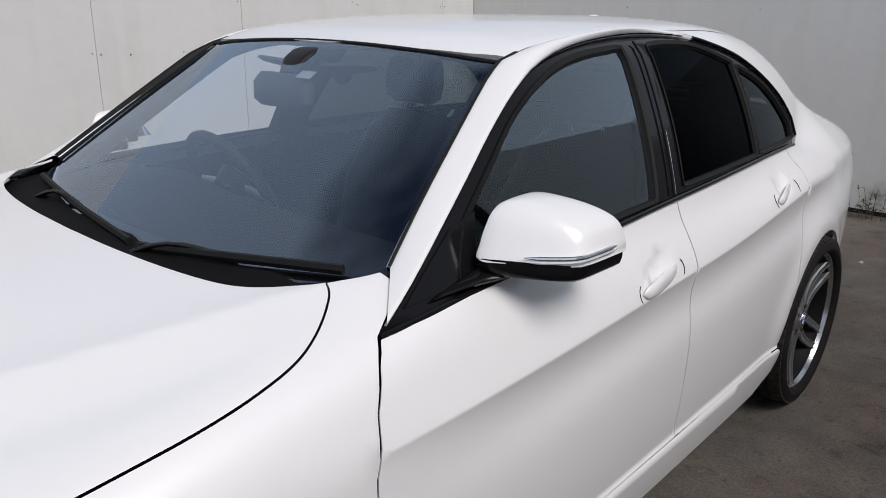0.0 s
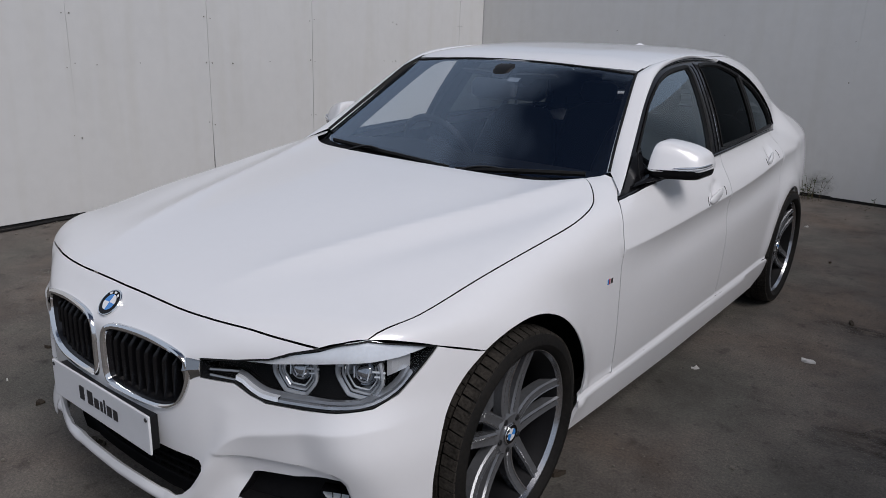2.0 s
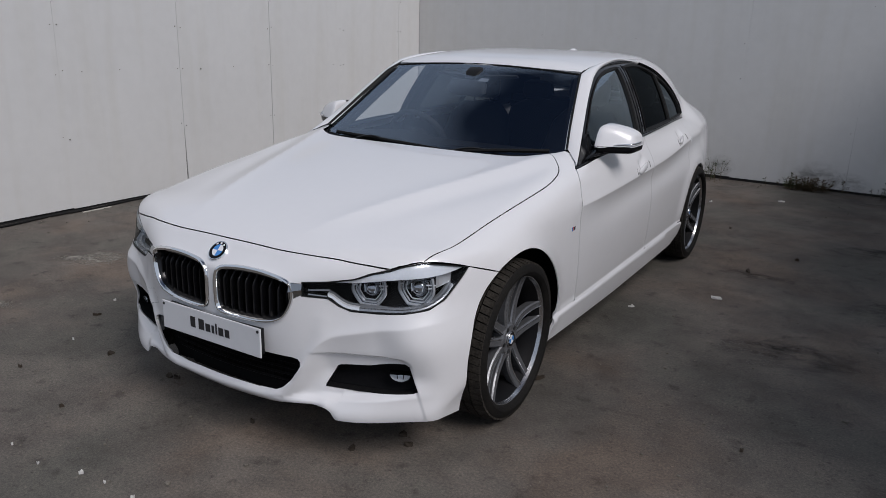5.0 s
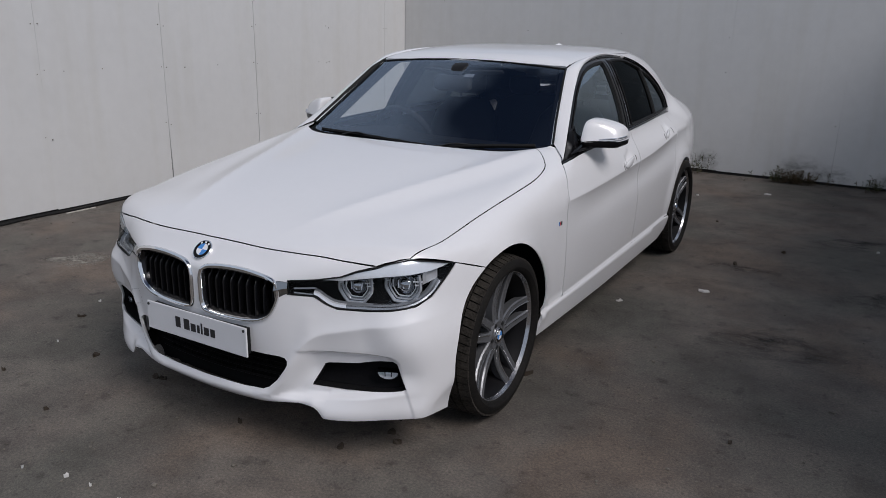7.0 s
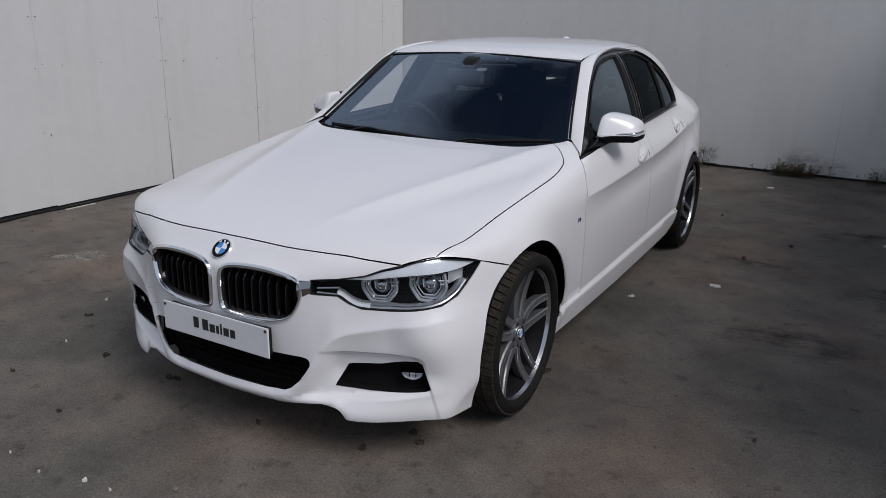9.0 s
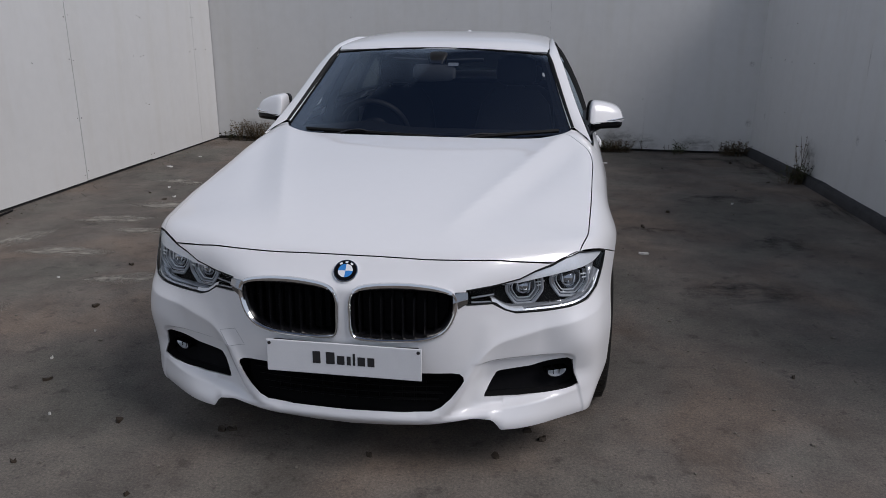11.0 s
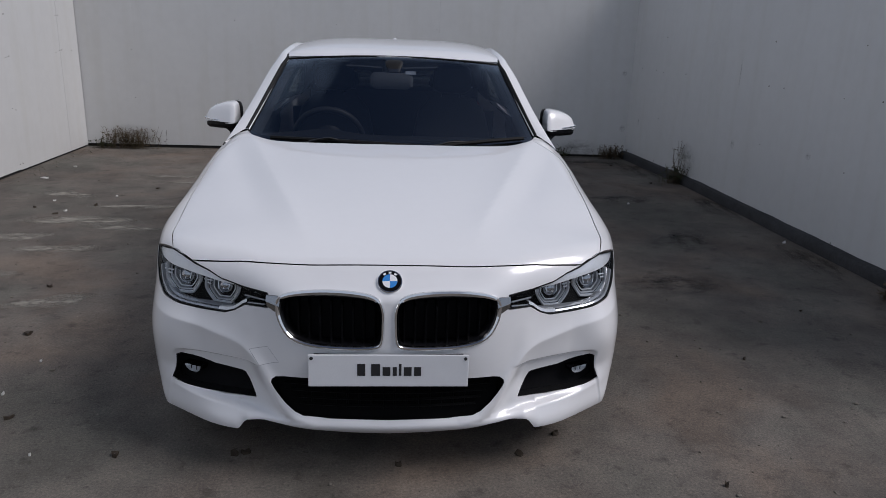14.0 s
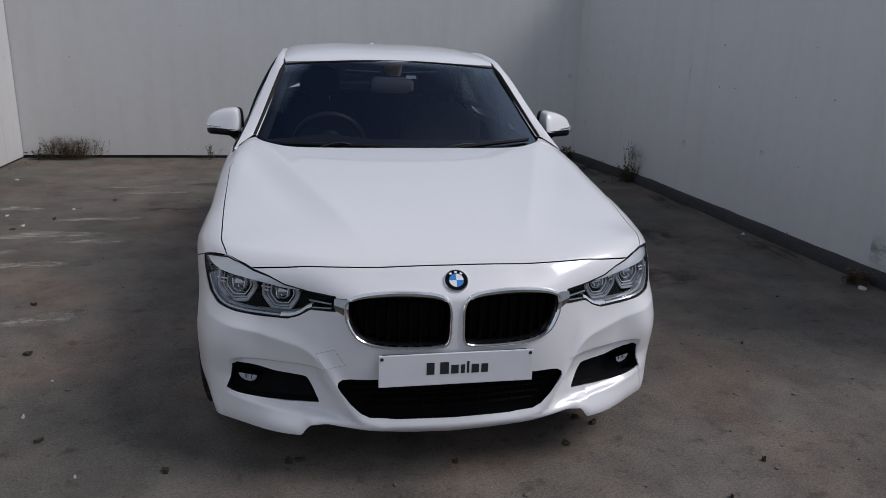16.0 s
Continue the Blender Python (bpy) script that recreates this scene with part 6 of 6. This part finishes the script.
# ---- weeds, litter, marks ----
def weed(name, x, y, spread, height, count, dry, seed, label):
    """A weed tuft: bent stems with many small leaves."""
    rnd = random.Random(seed)
    root = tagged(new(name), label, "weed", group="weeds along the walls")
    root.location = (x, y, 0)
    stems, leaves = bmesh.new(), bmesh.new()
    for _ in range(count):
        a, lean = rnd.uniform(0, 2 * math.pi), rnd.uniform(0.05, 0.55)
        h = height * rnd.uniform(0.35, 1.0)
        bx, by = rnd.gauss(0, spread * 0.5), rnd.gauss(0, min(spread, 0.10) * 0.35) - 0.05
        pts = []
        for t in (0, 0.33, 0.66, 1.0):
            pts.append(Vector((bx + math.cos(a) * lean * h * t ** 1.5, min(by + math.sin(a) * lean * h * t ** 1.5, 0.02), h * t)))
        for p, q in zip(pts, pts[1:]):
            w = 0.0022
            vs = [stems.verts.new(v) for v in (p + Vector((w, 0, 0)), p + Vector((-w * 0.5, w, 0)), p + Vector((-w * 0.5, -w, 0)), q + Vector((w * 0.6, 0, 0)), q + Vector((-w * 0.3, w * 0.6, 0)), q + Vector((-w * 0.3, -w * 0.6, 0)))]
            for f in ((0, 1, 4, 3), (1, 2, 5, 4), (2, 0, 3, 5)):
                stems.faces.new([vs[i] for i in f])
        for _ in range(int(7 + 5 * rnd.random())):
            t = rnd.uniform(0.2, 1.0)
            i = min(int(t * 3), 2)
            c = pts[i].lerp(pts[i + 1], t * 3 - i)
            s, b = rnd.uniform(0.010, 0.030), rnd.uniform(0, 2 * math.pi)
            u = Vector((math.cos(b), math.sin(b), rnd.uniform(-0.3, 0.6))).normalized()
            v = u.cross(Vector((rnd.uniform(-0.4, 0.4), rnd.uniform(-0.4, 0.4), 1))).normalized()
            vs = [leaves.verts.new(c + q) for q in (Vector((0, 0, 0)), u * s * 0.6 + v * s * 0.32, u * s * 1.5, u * s * 0.6 - v * s * 0.32)]
            leaves.faces.new(vs)
    part("stalk", stems, DRY, root)["kind"] = "stuff"
    part("foliage", leaves, DRY if dry else GREEN, root)["kind"] = "stuff"
    return root


weed("dry_weed", -3.20, 6.20, 0.30, 0.27, 130, True, 1, "dry brown weed tuft against the hoarding")
weed("weed", -3.52, 6.18, 0.10, 0.13, 20, False, 2, "low green weed in the yard's corner")
weed("weed", -1.62, 6.20, 0.06, 0.22, 12, False, 3, "small green weed at the foot of the hoarding")
weed("weed", 0.34, 6.20, 0.10, 0.26, 16, False, 4, "small green weed at the foot of the hoarding")
weed("dry_weed", 1.36, 6.20, 0.24, 0.15, 110, True, 5, "dry weed tuft with green tips")
weed("weed", 1.18, 6.20, 0.14, 0.18, 24, False, 6, "green weeds at the foot of the hoarding")
weed("weed", 2.10, 6.20, 0.12, 0.16, 22, False, 7, "green weeds at the foot of the hoarding")
weed("dry_weed", 2.76, 6.18, 0.18, 0.19, 85, True, 8, "dry weeds in the yard's corner")
weed("tall_weed", 3.05, 4.72, 0.09, 0.62, 11, True, 9, "tall thin weed stalks above the kerb")
weed("weed", 3.03, 4.66, 0.16, 0.22, 55, False, 10, "green weed growing over the kerb")
weed("dry_weed", 3.12, 1.15, 0.10, 0.10, 40, True, 11, "low mossy weeds on the kerb")


def flake(name, x, y, size, mat, label, category, seed, lift=0.012, sides=7, long=1.0, turn=0.0, group=""):
    """A thin curled scrap or flat mark with an uneven edge, resting on the ground."""
    rnd = random.Random(seed)
    bm = bmesh.new()
    ring = []
    for k in range(sides):
        a = 2 * math.pi * k / sides
        r = size * rnd.uniform(0.55, 1.1)
        px, py = r * math.cos(a) * long, r * math.sin(a)
        ring.append((px * math.cos(turn) - py * math.sin(turn), px * math.sin(turn) + py * math.cos(turn), rnd.uniform(0.001, lift)))
    low = [bm.verts.new((a, b, 0.0005)) for a, b, _ in ring]
    top = [bm.verts.new((a * 0.97, b * 0.97, c + 0.001)) for a, b, c in ring]
    mid = bm.verts.new((0, 0, lift * 0.4 + 0.001))
    for k in range(sides):
        j = (k + 1) % sides
        bm.faces.new((low[k], low[j], top[j], top[k]))
        bm.faces.new((top[k], top[j], mid))
    ob = part(name, bm, mat, None)
    ob.location = (x, y, 0)
    return tagged(ob, label, category, group=group)


for k, (x, y, s, l) in enumerate(((1.284, 1.998, 0.035, 1.6), (1.214, 5.355, 0.032, 2.2), (0.891, 1.552, 0.022, 1.5), (3.06, 2.35, 0.03, 1.6), (3.06, 0.98, 0.05, 1.5), (-2.66, 3.0, 0.03, 1.4), (-2.9, 3.35, 0.025, 1.2), (-2.45, 3.55, 0.02, 1.3), (-3.4, 4.3, 0.06, 2.0), (-3.35, 4.9, 0.03, 1.5), (0.62, 4.9, 0.02, 1.4), (-1.6, 0.2, 0.012, 1.2), (2.2, 3.6, 0.02, 1.5), (-0.2, -1.25, 0.012, 1.3), (-2.3, 0.9, 0.015, 1.1), (-1.61, -0.12, 0.011, 1.4), (-1.29, -0.58, 0.008, 1.2), (0.07, -1.24, 0.012, 1.6), (0.03, -1.33, 0.010, 1.5), (-0.08, -1.24, 0.009, 1.2), (-0.38, -1.30, 0.009, 1.2), (-0.58, -1.28, 0.008, 1.1))):
    flake("paper_scrap", x, y, s * 0.62, SCRAP, "crumpled white scrap lying on the tarmac", "litter", 20 + k, 0.014, 7, l, 0.3 * k, "litter on the ground")
for k, (x, y, s) in enumerate(((-0.52, -0.571, 0.028), (1.75, 0.24, 0.018), (-1.80, 0.51, 0.045), (0.60, -0.40, 0.035), (0.83, 0.36, 0.05), (0.49, -0.59, 0.03), (-0.56, -0.58, 0.03), (0.66, -0.45, 0.03), (1.35, 2.7, 0.03), (1.6, 3.2, 0.025), (-2.7, 2.9, 0.03), (-2.5, 3.2, 0.03), (-2.95, 3.1, 0.02), (-2.2, 3.9, 0.03), (1.0, 3.9, 0.02), (0.35, -1.1, 0.02), (-1.2, -0.9, 0.02), (0.95, -1.0, 0.016), (-2.0, 1.2, 0.03), (2.4, 0.9, 0.02), (1.2, -0.8, 0.016), (2.75, 4.6, 0.03), (2.6, 5.6, 0.03), (-1.49, -0.31, 0.04), (-0.99, -0.58, 0.03), (0.04, -0.66, 0.02), (-0.70, -1.01, 0.016))):
    flake("dead_leaf", x, y, s * 0.5, LEAF, "dark curled dead leaf on the tarmac", "leaf", 60 + k, 0.02, 6, 1.5, k, "leaves on the ground")
for k, (x, y, s, l, tr) in enumerate(((-2.2, 4.48, 0.06, 9.0, 0.0), (-2.5, 2.72, 0.20, 3.2, -0.1), (-2.25, 1.95, 0.12, 4.0, 0.2), (-2.75, 2.2, 0.14, 3.0, 0.4), (-1.9, 4.2, 0.09, 5.0, 0.1), (-2.6, 1.4, 0.14, 3.0, 0.15), (-1.9, 0.95, 0.12, 3.0, 0.5), (-2.9, 3.6, 0.12, 3.0, -0.3), (-2.1, 3.2, 0.10, 5.0, 0.05), (-2.4, 0.3, 0.16, 2.4, 0.7), (-3.1, 1.6, 0.12, 3.0, 1.2), (-2.0, 2.5, 0.09, 4.0, -0.2), (-2.2, -0.6, 0.14, 2.6, 0.3))):
    tagged(flake("pale_scrape", x, y, s, CHALK, "pale scrape mark on the tarmac", "mark", 100 + k, 0.0012, 16, l, tr, "marks on the ground"), kind="structure")
# the last six mix kerb dirt with painted shade of the east wall
for k, (x, y, s, l, tr) in enumerate(((1.80, 1.36, 0.24, 2.0, 0.4), (1.42, 2.65, 0.10, 3.6, 0.1), (-1.3, 4.6, 0.14, 3.6, 0.0), (-1.75, 3.5, 0.10, 4.4, 0.1), (2.82, 5.25, 0.30, 2.6, 1.75), (2.98, 3.55, 0.20, 3.4, 1.63), (3.02, 1.9, 0.16, 3.6, 1.6), (2.35, 5.75, 0.22, 2.8, 0.05), (2.15, 3.75, 0.22, 2.6, 0.5), (2.25, 2.35, 0.20, 2.4, 0.9))):
    tagged(flake("shade_stain", x, y, s, STAIN_SHADE, "dark stain on the tarmac, by the east wall also deepening its shade", "mark", 130 + k, 0.0008, 18, l, tr, "marks on the ground"), kind="structure")

# rubble and grit
rnd = random.Random(12)
grit = bmesh.new()
for k in range(1900):
    if k >= 900:
        x, y = rnd.uniform(-2.6, 2.6), rnd.uniform(-1.6, 3.0)
    elif rnd.random() < 0.45:
        x, y = -3.70 + abs(rnd.gauss(0, 0.12)), rnd.uniform(-1.5, 6.2)
    elif rnd.random() < 0.5:
        x, y = rnd.uniform(-3.6, 2.9), 6.2 - abs(rnd.gauss(0, 0.12))
    else:
        x, y = rnd.uniform(-3.6, 3.1), rnd.uniform(-2.4, 6.0)
    r = rnd.uniform(0.003, 0.009) * (1.5 if rnd.random() < 0.1 else 1) * (0.55 if k >= 900 else 1)
    bmesh.ops.create_icosphere(grit, subdivisions=1, radius=r, matrix=Matrix.Translation((x, y, r * 0.4)) @ Matrix.Diagonal((rnd.uniform(0.7, 1.4), rnd.uniform(0.7, 1.4), 0.7, 1)))
tagged(part("grit", grit, material("grit_stone", (0.20, 0.18, 0.15), 0.85, var=0.5, scale=20), None), "loose grit scattered over the tarmac", "gravel", kind="stuff")
# a batten and a cable along the foot of the west wall
tagged(box("wooden_batten", (-3.64, 1.00, 0.0), (-3.622, 1.27, 0.008), material("pale_wood", (0.50, 0.47, 0.42), 0.8, var=0.3, scale=12), None, 0.002), "short pale strip of wood lying by the wall", "batten")
tagged(tube("black_cable", [(-3.67 + 0.015 * math.sin(k * 1.3), 0.2 + k * 0.16, 0.012) for k in range(14)], 0.009, RUBBER, None, 8), "black cable lying along the foot of the wall", "cable")

# dirt and moss splashed up the foot of the walls
MOULD = stain("wall_mould", (0.050, 0.042, 0.026), 0.9, 0.40, 0.66, (5, 5, 1), 0.75)
for k, (x, y, z, w, h, turn) in enumerate(((1.42, 6.252, 0.13, 0.30, 0.19, 0), (1.72, 6.252, 0.10, 0.24, 0.13, 0), (2.35, 6.252, 0.10, 0.30, 0.13, 0), (0.42, 6.252, 0.14, 0.18, 0.15, 0), (-3.2, 6.252, 0.14, 0.40, 0.14, 0), (3.085, 4.55, 0.26, 0.30, 0.20, -93.5), (3.255, 1.1, 0.20, 0.30, 0.12, -90.5), (3.165, 3.706, 0.568, 0.05, 0.05, -91.8), (3.203, 2.478, 0.661, 0.05, 0.03, -91.8), (2.985, 5.917, 0.504, 0.05, 0.05, -96), (2.86, 6.252, 1.055, 0.04, 0.04, 0), (2.90, 6.252, 0.373, 0.05, 0.05, 0), (3.165, 3.74, 1.215, 0.018, 0.15, -91.8))):
    bm = bmesh.new()
    bmesh.ops.create_circle(bm, cap_ends=True, segments=20, radius=1.0)
    bmesh.ops.scale(bm, vec=(w, h, 1), verts=bm.verts[:])
    ob = part("mould_patch", bm, MOULD, None)
    ob.matrix_world = pose(x, y, z, 90, 0, turn)
    tagged(ob, "dark mould and mud splashed on the wall", "mark", group="marks on the walls", kind="structure")
